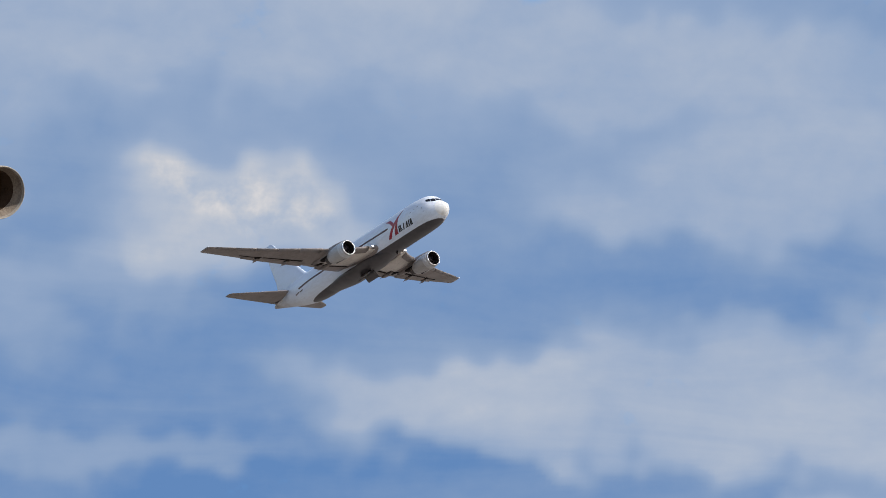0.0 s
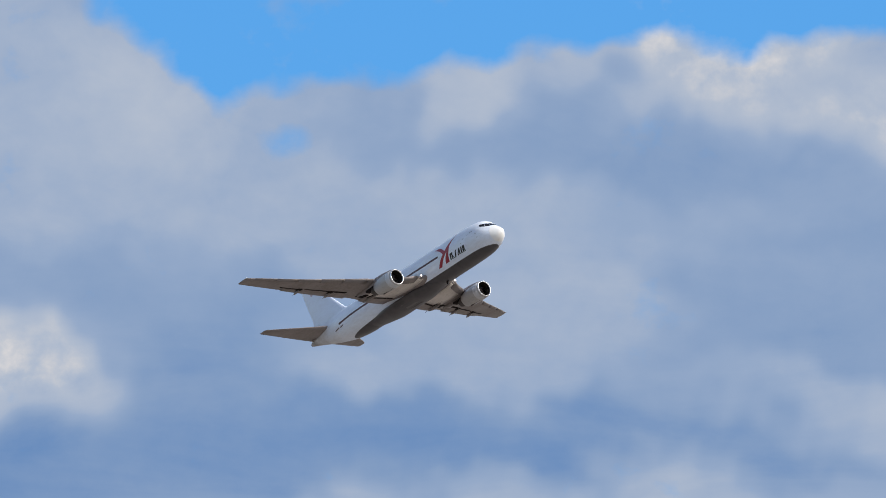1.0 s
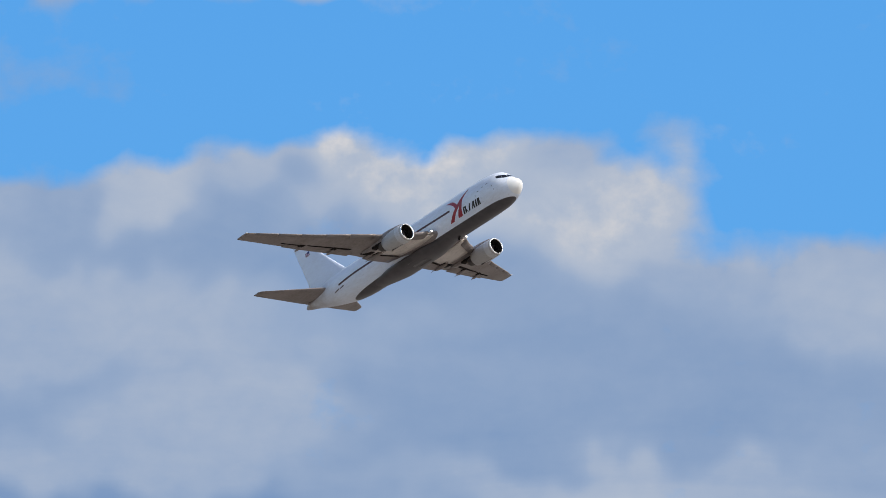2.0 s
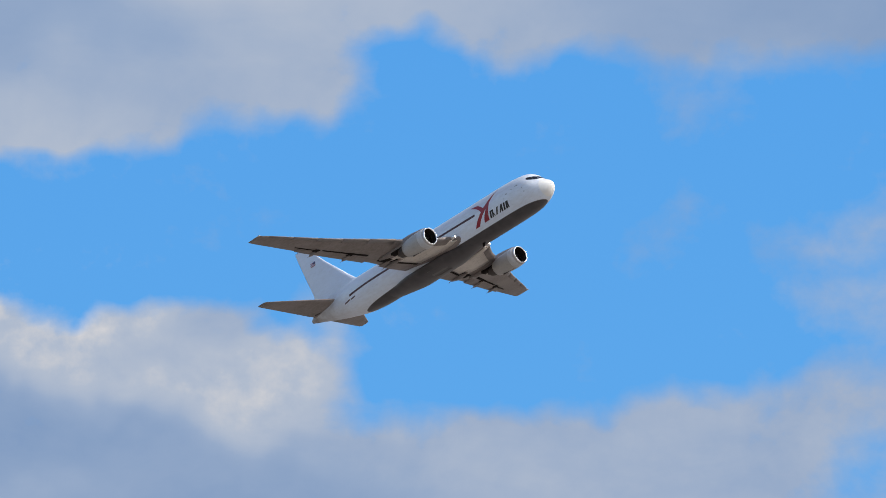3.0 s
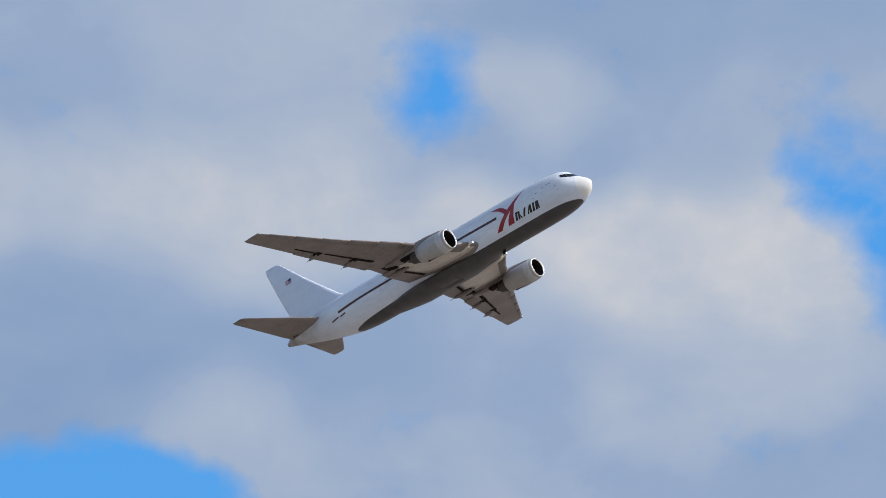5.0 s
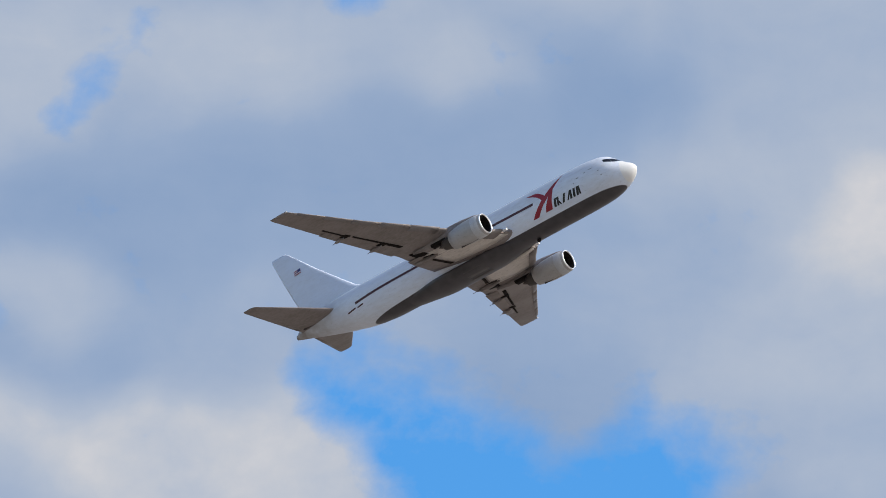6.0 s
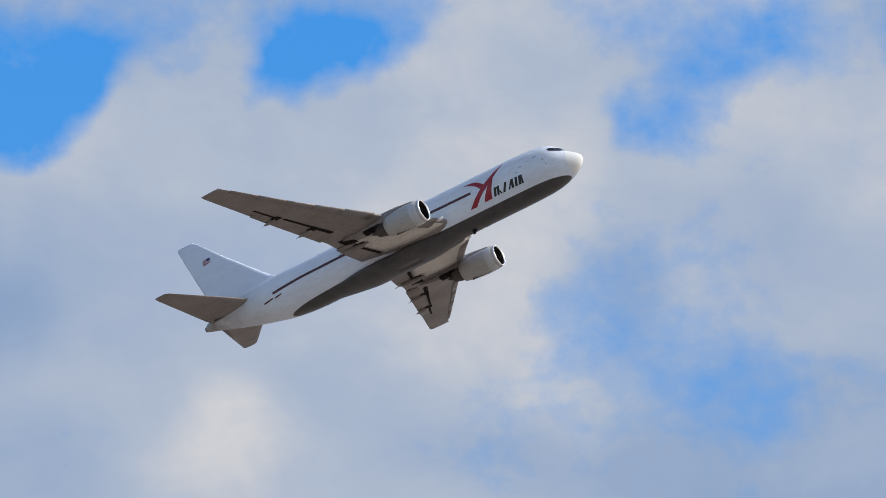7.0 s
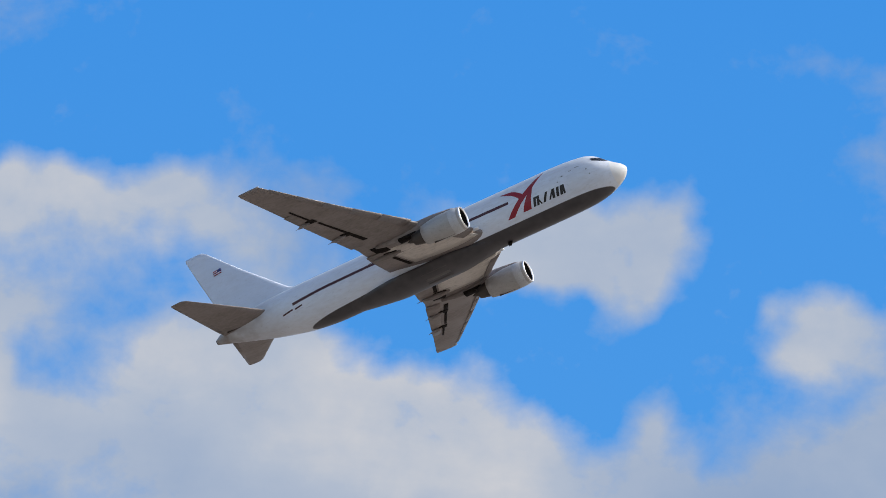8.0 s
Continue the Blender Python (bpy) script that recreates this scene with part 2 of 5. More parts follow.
def wing_at(y):
    ys = [w[0] for w in WING]
    return tuple(float(np.interp(y, ys, [w[k] for w in WING])) for k in range(5))


def under(y, frac, drop=0.0):
    """A point on the under side of a wing, by its distance from the body's axis and the fraction of the chord."""
    _, s, c, z, th = wing_at(y)
    h = 5 * th * (0.2969 * math.sqrt(frac) - 0.126 * frac - 0.3516 * frac**2 + 0.2843 * frac**3 - 0.1026 * frac**4)
    return Vector((MID - (s + frac * c), y, z - h * 1.1 * c - drop))


def slab(bm, y0, y1, f0, f1, side, drop, thick):
    """A thin plate that follows the under side of a wing between two span stations and two chord fractions."""
    rings = []
    for y in np.linspace(y0, y1, 5):
        a, b = under(y, f0, drop), under(y, f1, drop)
        up = Vector((0, 0, thick))
        rings.append([(p.x, side * p.y, p.z) for p in (a, b, b + up, a + up)])
    return loft(bm, rings)


def make_wing(plane, side):
    bm = bmesh.new()
    rows = [wing_at(y) for y in (0.0, 1.2, 2.4, 4.0, 5.5, 8.0, 10.5, 13.3, 16.0, 18.5, 21.0, 23.3, 23.72)]
    surface(bm, [(y, s + 0.035 * c, c * 0.965, z, th) for y, s, c, z, th in rows], side)
    wing = part("wing", bm, WINGGREY, plane, "long swept grey wing, weathered under side")
    for y0, y1 in ((3.4, 6.9), (9.2, 11.9), (11.95, 14.7), (14.75, 17.4), (17.45, 20.0), (20.05, 22.6)):
        bm = bmesh.new()
        surface(bm, [wing_at(y) for y in np.linspace(y0, y1, 4)], side, n=10, shift=(-0.012, -0.012), end=0.13)
        part("slat", bm, SLATMETAL, wing, "grey leading-edge slat")
    bm = bmesh.new()                                   # cleaner, paler skin between body and engine
    rings = []
    for y in np.linspace(2.5, 6.7, 6):
        low = [under(y, f, 0.014) for f in np.linspace(0.05, 0.73, 14)]
        rings.append([(p.x, side * p.y, p.z) for p in low] + [(p.x, side * p.y, p.z + 0.03) for p in low[::-1]])
    loft(bm, rings)
    part("inboard_panel", bm, INBOARD, wing, "paler inboard underside skin")
    for y0, y1 in ((2.5, 6.6), (8.9, 17.8)):          # flaps a little down and back
        bm = bmesh.new()
        rows = []
        for y in np.linspace(y0, y1, 6):
            _, s, c, z, th = wing_at(y)
            rows.append((y, s + c * 0.765, c * 0.245, z - 0.022 * c, 0.10))
        surface(bm, rows, side, n=8)
        part("flap", bm, WINGGREY, wing, "grey trailing-edge flap, slightly lowered")
    # slightly proud dark strips painted in for the shade of the slots before the flaps
    for y0, y1, f0, f1 in ((2.6, 5.4, 0.755, 0.805), (6.5, 7.7, 0.67, 0.86), (9.7, 11.2, 0.64, 0.715), (11.9, 15.2, 0.65, 0.70), (15.7, 18.4, 0.69, 0.74)):
        bm = bmesh.new()
        slab(bm, y0, y1, f0, f1, side, 0.045, 0.075)
        part("slot_shade_strip", bm, DARK, wing, "dark strip painted as the shade of the flap slot")
    for y, f0, f1, wide in ((5.9, 0.60, 1.04, 0.20), (11.6, 0.74, 1.07, 0.15), (15.8, 0.76, 1.10, 0.13)):      # flap tracks
        bm = bmesh.new()
        rings = []
        for k, u in enumerate(np.linspace(0, 1, 9)):
            f = f0 + (f1 - f0) * u
            r = wide * (0.12 + math.sin(math.pi * min(1, u * 1.15 + 0.02)) ** 0.7 if u < 0.86 else 0.12)
            p = under(y, min(f, 0.98))
            x = MID - (wing_at(y)[1] + f * wing_at(y)[2])
            rings.append([(x, side * (y + r * math.cos(a)), p.z - 0.12 - 0.25 * u + 1.5 * r * math.sin(a)) for a in (math.pi * 2 * i / 10 for i in range(10))])
        loft(bm, rings)
        part("flap_track_fairing", bm, WINGGREY, wing)
        bm = bmesh.new()
        slab(bm, y - 0.30, y + 0.30, 0.64, 0.84, side, 0.065, 0.06)
        part("flap_hinge", bm, DARK, wing, "dark flap hinge")
    bm = bmesh.new()
    a = wing_at(3.0)
    c = (MID - a[1] + 0.06, side * 3.05, a[3] - 0.08)
    rim = [(math.cos(t), 0.75 * math.sin(t)) for t in (math.pi * 2 * i / 16 for i in range(16))]
    loft(bm, [[(c[0] + dx, c[1] + r * u, c[2] + r * v) for u, v in rim] for dx, r in ((-0.3, 0.17), (-0.02, 0.17), (0.0, 0.10))])
    part("landing_light", bm, LAMP, wing, "lit landing light in the wing root")
    bm = bmesh.new()
    loft(bm, [[(c[0] + dx, c[1] + r * u, c[2] + r * v) for u, v in rim] for dx, r in ((-0.45, 0.24), (0.0, 0.235), (0.16, 0.21), (0.16, 0.185), (-0.02, 0.185))], cap=False)
    part("lamp_housing", bm, METAL, wing, "bright metal lamp housing")
    bm = bmesh.new()
    loft(bm, [[(MID - 29.95 - dx, side * (23.62 + 0.10 * k), 1.74 + r * math.sin(t)) for dx, t in ((0.02 + 0.16 * (1 - math.cos(t)), t) for t in (2 * math.pi * i / 10 for i in range(10)))] for k, r in ((0, 0.10), (1, 0.075), (1.6, 0.02))])
    part("wingtip_light", bm, LENS, wing, "small clear wingtip light")
    return wing


def make_engine(plane, side):
    c = (MID - 15.35, side * 7.94, -2.33)
    bm = bmesh.new()
    revolve(bm, [(0.16, 1.175), (0.4, 1.225), (0.9, 1.275), (1.6, 1.30), (2.4, 1.285), (3.2, 1.215), (4.0, 1.09), (4.55, 0.985), (4.55, 0.95), (4.0, 0.98)], c)
    engine = part("engine", bm, COWL, plane, "pale grey turbofan in a smooth cowl under the wing")
    bm = bmesh.new()
    revolve(bm, [(1.26, 0.985), (0.7, 0.975), (0.3, 0.99), (0.12, 1.03)], c)
    part("inlet_duct", bm, DARK, engine, "dark inlet duct")
    bm = bmesh.new()
    revolve(bm, [(0.12, 1.03), (0.03, 1.075), (0.0, 1.11), (0.03, 1.14), (0.16, 1.185)], c)
    part("inlet_lip", bm, METAL, engine, "bright metal inlet lip")
    bm = bmesh.new()
    revolve(bm, [(0.42, 1.228), (0.44, 1.240), (0.85, 1.282), (1.30, 1.300), (1.32, 1.288)], c)
    part("inlet_band", bm, BAND, engine, "cleaner white inlet band")
    bm = bmesh.new()
    revolve(bm, [(1.35, 0.975), (1.25, 0.975), (1.25, 0.34), (1.3, 0.30)], c)
    part("fan_disc", bm, DARK, engine, "dark fan face")
    blade = None
    for i in range(24):
        a = 2 * math.pi * i / 24
        if blade is None:
            bm = bmesh.new()
            loft(bm, [[(-1.14 + dx, r * math.sin(t), r * math.cos(t)) for dx, t in ((0.0, -0.02), (0.10, 0.16), (0.085, 0.17), (-0.015, -0.01))] for r in (0.30, 0.65, 0.965)])
            blade = part("fan_blade", bm, FAN, engine)
            blade.matrix_basis = Matrix.Translation(c)
        else:
            ob = new("fan_blade", blade.data)
            ob.parent = engine
            ob.matrix_basis = Matrix.Translation(c) @ Matrix.Rotation(a, 4, "X")
    bm = bmesh.new()
    revolve(bm, [(0.72, 0.005), (0.76, 0.08), (0.9, 0.19), (1.1, 0.28), (1.3, 0.33)], c, 20)
    part("spinner", bm, FAN, engine)
    bm = bmesh.new()
    revolve(bm, [(3.7, 0.92), (4.4, 0.86), (5.0, 0.74), (5.6, 0.60), (5.75, 0.56), (5.75, 0.51), (5.2, 0.47)], c, 28)
    part("core_cowl", bm, CORE, engine, "heat-stained core exhaust")
    bm = bmesh.new()
    revolve(bm, [(5.1, 0.40), (5.7, 0.34), (6.2, 0.17), (6.5, 0.01)], c, 20)
    part("exhaust_plug", bm, CORE, engine)
    bm = bmesh.new()                                   # strake-like latch line under the cowl
    box(bm, c[0] - 3.7, c[0] - 1.4, c[1] - 0.02, c[1] + 0.02, c[2] - 1.31, c[2] - 1.05)
    part("latch_line", bm, CORE, engine)
    bm = bmesh.new()                                   # pylon
    rings = []
    for s, lo, hi, w in ((15.9, -1.08, -0.98, 0.06), (16.6, -1.15, -0.80, 0.22), (18.5, -1.3, -0.62, 0.30), (20.2, -1.75, -0.60, 0.32), (22.0, -1.9, -0.8, 0.30), (23.8, -1.75, -1.0, 0.2), (25.2, -1.45, -1.15, 0.05)):
        rings.append([(MID - s, c[1] + u * w, z) for u, z in ((-0.6, lo), (0.6, lo), (1, (lo + hi) / 2), (0.6, hi), (-0.6, hi), (-1, (lo + hi) / 2))])
    loft(bm, rings)
    part("pylon", bm, WINGGREY, engine, "grey engine pylon")
    # near-black box set against the pylon's underside
    bm = bmesh.new()
    box(bm, MID - 22.6, MID - 20.6, c[1] - 0.36, c[1] + 0.36, -1.93, -1.62)
    part("pylon_shroud", bm, DARK, engine, "dark pylon underside")
    return engine


def make_tailplane(plane, side):
    bm = bmesh.new()
    surface(bm, [(0.0, 39.0, 6.9, 0.62, 0.10), (1.0, 39.65, 6.25, 0.74, 0.10), (5.0, 42.75, 3.95, 1.24, 0.095), (8.9, 45.85, 1.75, 1.74, 0.09), (9.15, 46.25, 1.25, 1.77, 0.07)], side, n=10)
    tail = part("tailplane", bm, WINGGREY, plane, "swept grey tailplane")
    bm = bmesh.new()
    rows = []
    for y in (1.5, 5.0, 8.7):
        s = 39.65 + (y - 1) * 0.785
        c = 6.25 - (y - 1) * 0.57
        rows.append((y, s + c * 0.70, c * 0.305, 0.735 + (y - 1) * 0.127, 0.10))
    surface(bm, rows, side, n=6)
    part("elevator", bm, WINGGREY, tail)
    bm = bmesh.new()
    loft(bm, [[(MID - s, side * y, z + dz) for s, dz in ((40.0, 0.3), (45.2, 0.2), (45.2, -0.25), (40.0, -0.2))] for y, z in ((1.35, 0.78), (1.39, 0.785))])
    part("tailplane_seal", bm, CORE, tail, "dark seal plate at the tailplane root")
    return tail


def make_fin(plane):
    bm = bmesh.new()
    rings = []
    for z, s, c, th in ((1.9, 36.6, 9.0, 0.07), (2.75, 37.0, 8.8, 0.075), (3.3, 38.0, 8.0, 0.085), (4.2, 39.0, 7.1, 0.09), (7.6, 42.6, 4.6, 0.09), (10.8, 45.75, 2.4, 0.085), (11.1, 46.2, 1.9, 0.06)):
        rings.append([(MID - (s + x * c), h * c, z) for x, h in airfoil(10, th, lower=0.5)])
    loft(bm, rings)
    fin = part("fin", bm, WHITE, plane, "tall swept white tail fin")
    bm = bmesh.new()
    rings = []
    for z, s, c in ((2.9, 43.5, 2.2), (6.5, 44.95, 1.42), (9.9, 46.75, 0.85)):
        rings.append([(MID - (s + x * c), h * c, z) for x, h in airfoil(6, 0.115, lower=0.5)])
    loft(bm, rings)
    part("rudder", bm, WHITE, fin)
    # the small flag on the starboard side
    for k in range(5):
        bm = bmesh.new()
        z = 7.95 + 0.105 * k
        loft(bm, [[(MID - 44.55 - dx, y, z + 0.02 + dz - 0.10 * dx) for dx, dz in ((0, 0), (0.92, 0), (0.92, 0.097), (0, 0.097))] for y in (-0.205, -0.225)])
        part("flag_stripe", bm, RED if k % 2 == 0 else WHITE, fin)
    bm = bmesh.new()
    loft(bm, [[(MID - 44.55 - dx, y, 8.20 + dz - 0.10 * dx) for dx, dz in ((0, 0), (0.42, 0), (0.42, 0.30), (0, 0.30))] for y in (-0.22, -0.235)])
    part("flag_canton", bm, BLUE, fin)
    return fin


def make_fuselage(plane):
    bm = bmesh.new()
    st = [0.004, 0.02, 0.05, 0.1, 0.2, 0.35, 0.5, 0.75, 1.0, 1.3, 1.6, 2.0, 2.4, 2.8, 3.2, 3.6, 4.2, 5, 6, 7.2, 8.5] + list(np.linspace(10, 33, 16)) + list(np.linspace(34, 46.6, 18)) + [46.85, 47.0]
    loft(bm, [[skin(s, 360 * i / 64) for i in range(64)] for s in st if s >= 1.3], cap=False)
    body = part("fuselage", bm, FUSELAGE, plane, "white fuselage with a dark grey belly")
    bm = bmesh.new()
    loft(bm, [[skin(s, 360 * i / 64) for i in range(64)] for s in st if s < 1.3] + [[skin(1.3, 360 * i / 64) for i in range(64)]], cap=False)
    part("radome", bm, RADOME, body, "cream-white nose cone")
    bm = bmesh.new()                                   # bulge where wing and belly meet
    rings = []
    for s in np.linspace(14.2, 32.2, 32):
        u = (s - 14.2) / 18.0
        k = min(1.0, 1.25 * math.sin(math.pi * u) ** 1.15) if 0 < u < 1 else 0.0
        w, h = 1.0 + 1.12 * k, 0.50 + 0.48 * k
        rings.append([(MID - s, w * math.cos(a), -2.12 - h * max(0, -math.sin(a)) ** 0.8 + 0.35 * max(0, math.sin(a))) for a in (2 * math.pi * i / 36 for i in range(36))])
    loft(bm, rings)
    part("belly_fairing", bm, FUSELAGE, body)
    for sgn in (1, -1):                                # cockpit panes
        for u0, u1 in ((0.0, 0.98), (1.04, 1.96), (2.02, 3.0)):
            bm = bmesh.new()
            rings = []
            for u in np.linspace(u0, u1, 7):          # along the band, from the middle round to the side
                sa, aa = hermite((0, 1, 2, 3), (1.92, 2.00, 2.38, 2.98), u), hermite((0, 1, 2, 3), (0, 20, 38, 52), u)
                sb, ab = hermite((0, 1, 2, 3), (1.36, 1.47, 1.98, 2.74), u), hermite((0, 1, 2, 3), (0, 29, 53, 61), u)
                rings.append([(p[0], sgn * p[1], p[2]) for p in (skin(sa + (sb - sa) * v / 6, aa + (ab - aa) * v / 6, 0.014) for v in range(7))])
            loft(bm, rings, closed=False, cap=False)
            part("cockpit_window", bm, GLASS, body, "dark cockpit window")
    for pts in (((12.2, 0.03), (20.0, 0.10), (28.4, 0.14)), ((28.4, 0.14), (33.0, 0.08), (37.3, -0.12))):
        bm = bmesh.new()
        r = rail(pts, 24)
        ribbon(bm, [(s, z + 0.145) for s, z in r], [(s, z - 0.145) for s, z in r], 2)
        part("stripe", bm, MAROON, body, "thin maroon stripe along the side")
    for s0, s1 in ((36.3, 37.2), (37.45, 38.7)):       # small unreadable lettering under the stripe
        bm = bmesh.new()
        ribbon(bm, rail([(s0, -0.52), (s1, -0.60)], 5), rail([(s0, -0.67), (s1, -0.75)], 5), 1)
        part("lettering_bar", bm, MAROON, body, "small maroon lettering bar")
    # red crossed swooshes
    for a, b in (
        (((12.85, -1.55), (11.35, -0.30), (9.55, 0.95), (8.02, 1.95)), ((12.05, -1.55), (10.75, -0.45), (9.35, 0.55), (8.02, 1.90))),
        (((9.15, 1.1), (9.50, 0.1), (9.85, -0.7), (10.12, -1.47)), ((9.80, 0.55), (10.22, -0.2), (10.72, -0.9), (11.05, -1.47))),
        (((12.9, 1.32), (11.7, 1.14), (10.8, 0.58), (10.2, -0.10)), ((12.9, 1.26), (11.7, 0.66), (11.05, 0.0), (10.85, -0.55))),
    ):
        bm = bmesh.new()
        ribbon(bm, rail(a, 16), rail(b, 16), 4)
        part("swoosh", bm, RED, body, "red curved swoosh of the livery")
    # the dark wordmark as slanted bars
    for s, w, hi, lean in ((9.62, 0.30, 0.86, 0.30), (9.22, 0.26, 0.86, 0.30), (8.78, 0.18, 0.84, -0.34), (8.52, 0.28, 0.86, 0.52), (7.86, 0.20, 0.86, 0.62), (7.46, 0.30, 0.86, 0.22), (7.02, 0.30, 0.86, 0.28), (6.58, 0.30, 0.86, 0.28), (6.20, 0.22, 0.86, 0.10)):
        bm = bmesh.new()
        lo = -1.42
        ribbon(bm, rail([(s + 0.22, lo), (s + 0.22 - lean, lo + hi)], 6), rail([(s + 0.22 - w, lo), (s + 0.22 - lean - w, lo + hi)], 6), 1)
        part("wordmark_bar", bm, INK, body, "black slanted bar of the wordmark")
    for s, z, w, h in ((5.9, 0.3, 0.30, 0.06), (5.0, 0.55, 0.25, 0.05), (4.1, 0.7, 0.5, 0.05), (3.4, 0.1, 0.12, 0.12), (3.2, -0.5, 0.10, 0.10), (6.6, -0.1, 0.10, 0.08)):     # vents and ports
        bm = bmesh.new()
        ribbon(bm, [(s, z), (s + w, z)], [(s, z - h), (s + w, z - h)], 1)
        part("port", bm, DARK, body, "small dark port in the skin")
    bm = bmesh.new()
    loft(bm, [[(MID - (13.6 + x * c + dz * 0.5), h * c, -2.66 - dz) for x, h in airfoil(5, 0.12)] for dz, c in ((0.0, 0.6), (0.5, 0.32))])
    part("blade_antenna", bm, DARK, body, "dark blade antenna under the belly")
    bm = bmesh.new()
    revolve(bm, [(0.0, 0.27), (0.12, 0.25), (0.13, 0.2), (0.0, 0.19)], (MID - 46.95, 0, 0.76), 20)
    part("exhaust_ring", bm, CORE, body)
    return body


def make_gear_door(plane, side):
    """A wheel-well door, hinged beside the keel; closed it lies along the belly."""
    bm = bmesh.new()
    rings = []
    for s in np.linspace(0, 2.8, 5):
        out = [(1.4 - s, side * y, 0.045 * y * y - d) for y, d in ((0.0, 0.03), (0.5, 0.03), (0.9, 0.03), (1.3, 0.03), (1.3, -0.03), (0.9, -0.03), (0.5, -0.03), (0.0, -0.03))]
        rings.append(out)
    loft(bm, rings)
    door = part("gear_door", bm, BELLY, plane, "dark grey wheel-well door, closing")
    bm = bmesh.new()
    loft(bm, [[(1.3 - s * 2.6 / 4, side * y, 0.045 * y * y + d) for y, d in ((0.1, 0.034), (0.6, 0.034), (1.2, 0.034), (1.2, 0.05), (0.6, 0.05), (0.1, 0.05))] for s in range(5)])
    part("door_lining", bm, WINGGREY, door, "grey inner face")
    return door


def door_pose(side, degrees):
    return pose(MID - 22.1, side * 0.22, -3.10, side * (8 - degrees), 0, 0)


def make_airplane():
    plane = tagged(new("airplane"), "white twin-engine cargo jet with grey belly, climbing, gear retracted", "airplane")
    make_fuselage(plane)
    for side in (-1, 1):
        make_wing(plane, side)
        make_engine(plane, side)
        make_tailplane(plane, side)
    make_fin(plane)
    return plane


# ---- ground ----
def make_ground():
    bm = bmesh.new()
    ring = [bm.verts.new((4800 * math.cos(a), 4800 * math.sin(a), 0)) for a in (2 * math.pi * i / 96 for i in range(96))]
    bm.faces.new(ring)
    tagged(part("ground", bm, GRASS, smooth=False), "flat dry grass field reaching the horizon", "ground", kind="structure")


# ---- sky backdrop with broken cloud ----
SHADES, OPENINGS, HEAPS = [], [], []


def puff(u, v, ru, rv, light, weight=1.0):
    """A soft lump of lit (above zero) or shaded cloud at azimuth u and height v, in degrees."""
    SHADES.append((u, v, ru, rv, light, weight))


def gap(soft, clear, outline):
    """Blue sky inside an outline of (azimuth, height): how softly it ends, and how clear it is."""
    OPENINGS.append((-1.1, 1.6 * soft, clear, outline))


def heap(soft, light, firm, outline):
    """A sunlit heap within the cloud, inside an outline of (azimuth, height)."""
    HEAPS.append((light, 1.3 * soft, firm, outline))


def bank(soft, thick, outline):
    """A cloud inside an outline of (azimuth, height): how softly it ends, and how thick it is."""
    OPENINGS.append((0.95, 1.6 * soft, thick, outline))


gap(0.10, 1.00, [(-1.01, 11.89), (-0.86, 11.49), (-0.55, 11.35), (-0.24, 11.15), (-0.08, 10.95), (0.17, 10.73), (0.38, 10.78), (0.63, 10.78), (0.94, 10.83), (1.30, 10.86), (1.81, 10.93), (2.07, 10.99), (2.32, 11.10), (2.84, 11.12), (3.04, 11.19), (3.35, 11.26), (3.86, 11.18), (4.12, 11.31), (4.38, 11.41), (4.63, 11.43), (4.89, 11.35), (5.14, 11.31), (5.66, 11.40), (6.26, 11.41), (6.27, 11.89)])
gap(0.12, 0.50, [(0.74, 10.40), (0.99, 10.35), (1.02, 10.23), (0.79, 10.23)])
gap(0.10, 1.00, [(-0.58, 11.42), (-0.28, 11.14), (-0.02, 10.82), (0.23, 10.72), (0.64, 10.74), (1.00, 10.86), (1.51, 10.92), (1.92, 10.96), (2.13, 11.07), (2.49, 11.11), (2.79, 11.13), (3.21, 11.26), (3.62, 11.27), (3.92, 11.18), (4.08, 11.25), (4.44, 11.40), (4.75, 11.34), (4.95, 11.29), (5.36, 11.35), (5.77, 11.38), (6.23, 11.37), (6.49, 11.44), (6.80, 11.46), (7.05, 11.36), (7.10, 11.08), (7.40, 11.00), (7.60, 10.79), (7.65, 10.44), (7.74, 10.39), (8.41, 10.57), (8.46, 12.53), (-0.59, 12.62)])
gap(0.10, 0.25, [(0.77, 10.34), (0.95, 10.36), (1.00, 10.21), (0.85, 10.21)])
bank(0.20, 0.22, [(0.64, 11.67), (1.16, 11.85), (1.77, 11.87), (2.39, 11.94), (2.28, 11.77), (1.26, 11.59)])
bank(0.20, 0.15, [(5.37, 11.79), (5.99, 11.85), (6.03, 11.70), (5.52, 11.66)])
gap(0.16, 1.00, [(4.15, 12.48), (4.82, 12.43), (5.74, 12.50), (6.00, 12.75), (6.46, 12.83), (7.39, 12.81), (7.70, 13.01), (7.70, 13.46), (7.90, 13.64), (8.21, 13.61), (8.58, 13.36), (8.94, 13.24), (9.25, 13.31), (9.61, 13.46), (9.92, 13.43), (10.49, 13.30), (10.74, 13.00), (11.51, 12.84), (12.80, 12.67), (12.79, 12.07), (12.33, 12.13), (11.50, 11.99), (11.40, 11.64), (11.50, 11.28), (10.98, 11.14), (11.59, 10.98), (11.49, 10.73), (10.67, 10.64), (10.36, 10.54), (10.21, 10.39), (9.19, 10.39), (8.93, 10.29), (8.42, 10.32), (7.91, 10.37), (7.50, 10.34), (7.40, 10.29), (7.45, 10.80), (7.29, 10.95)])
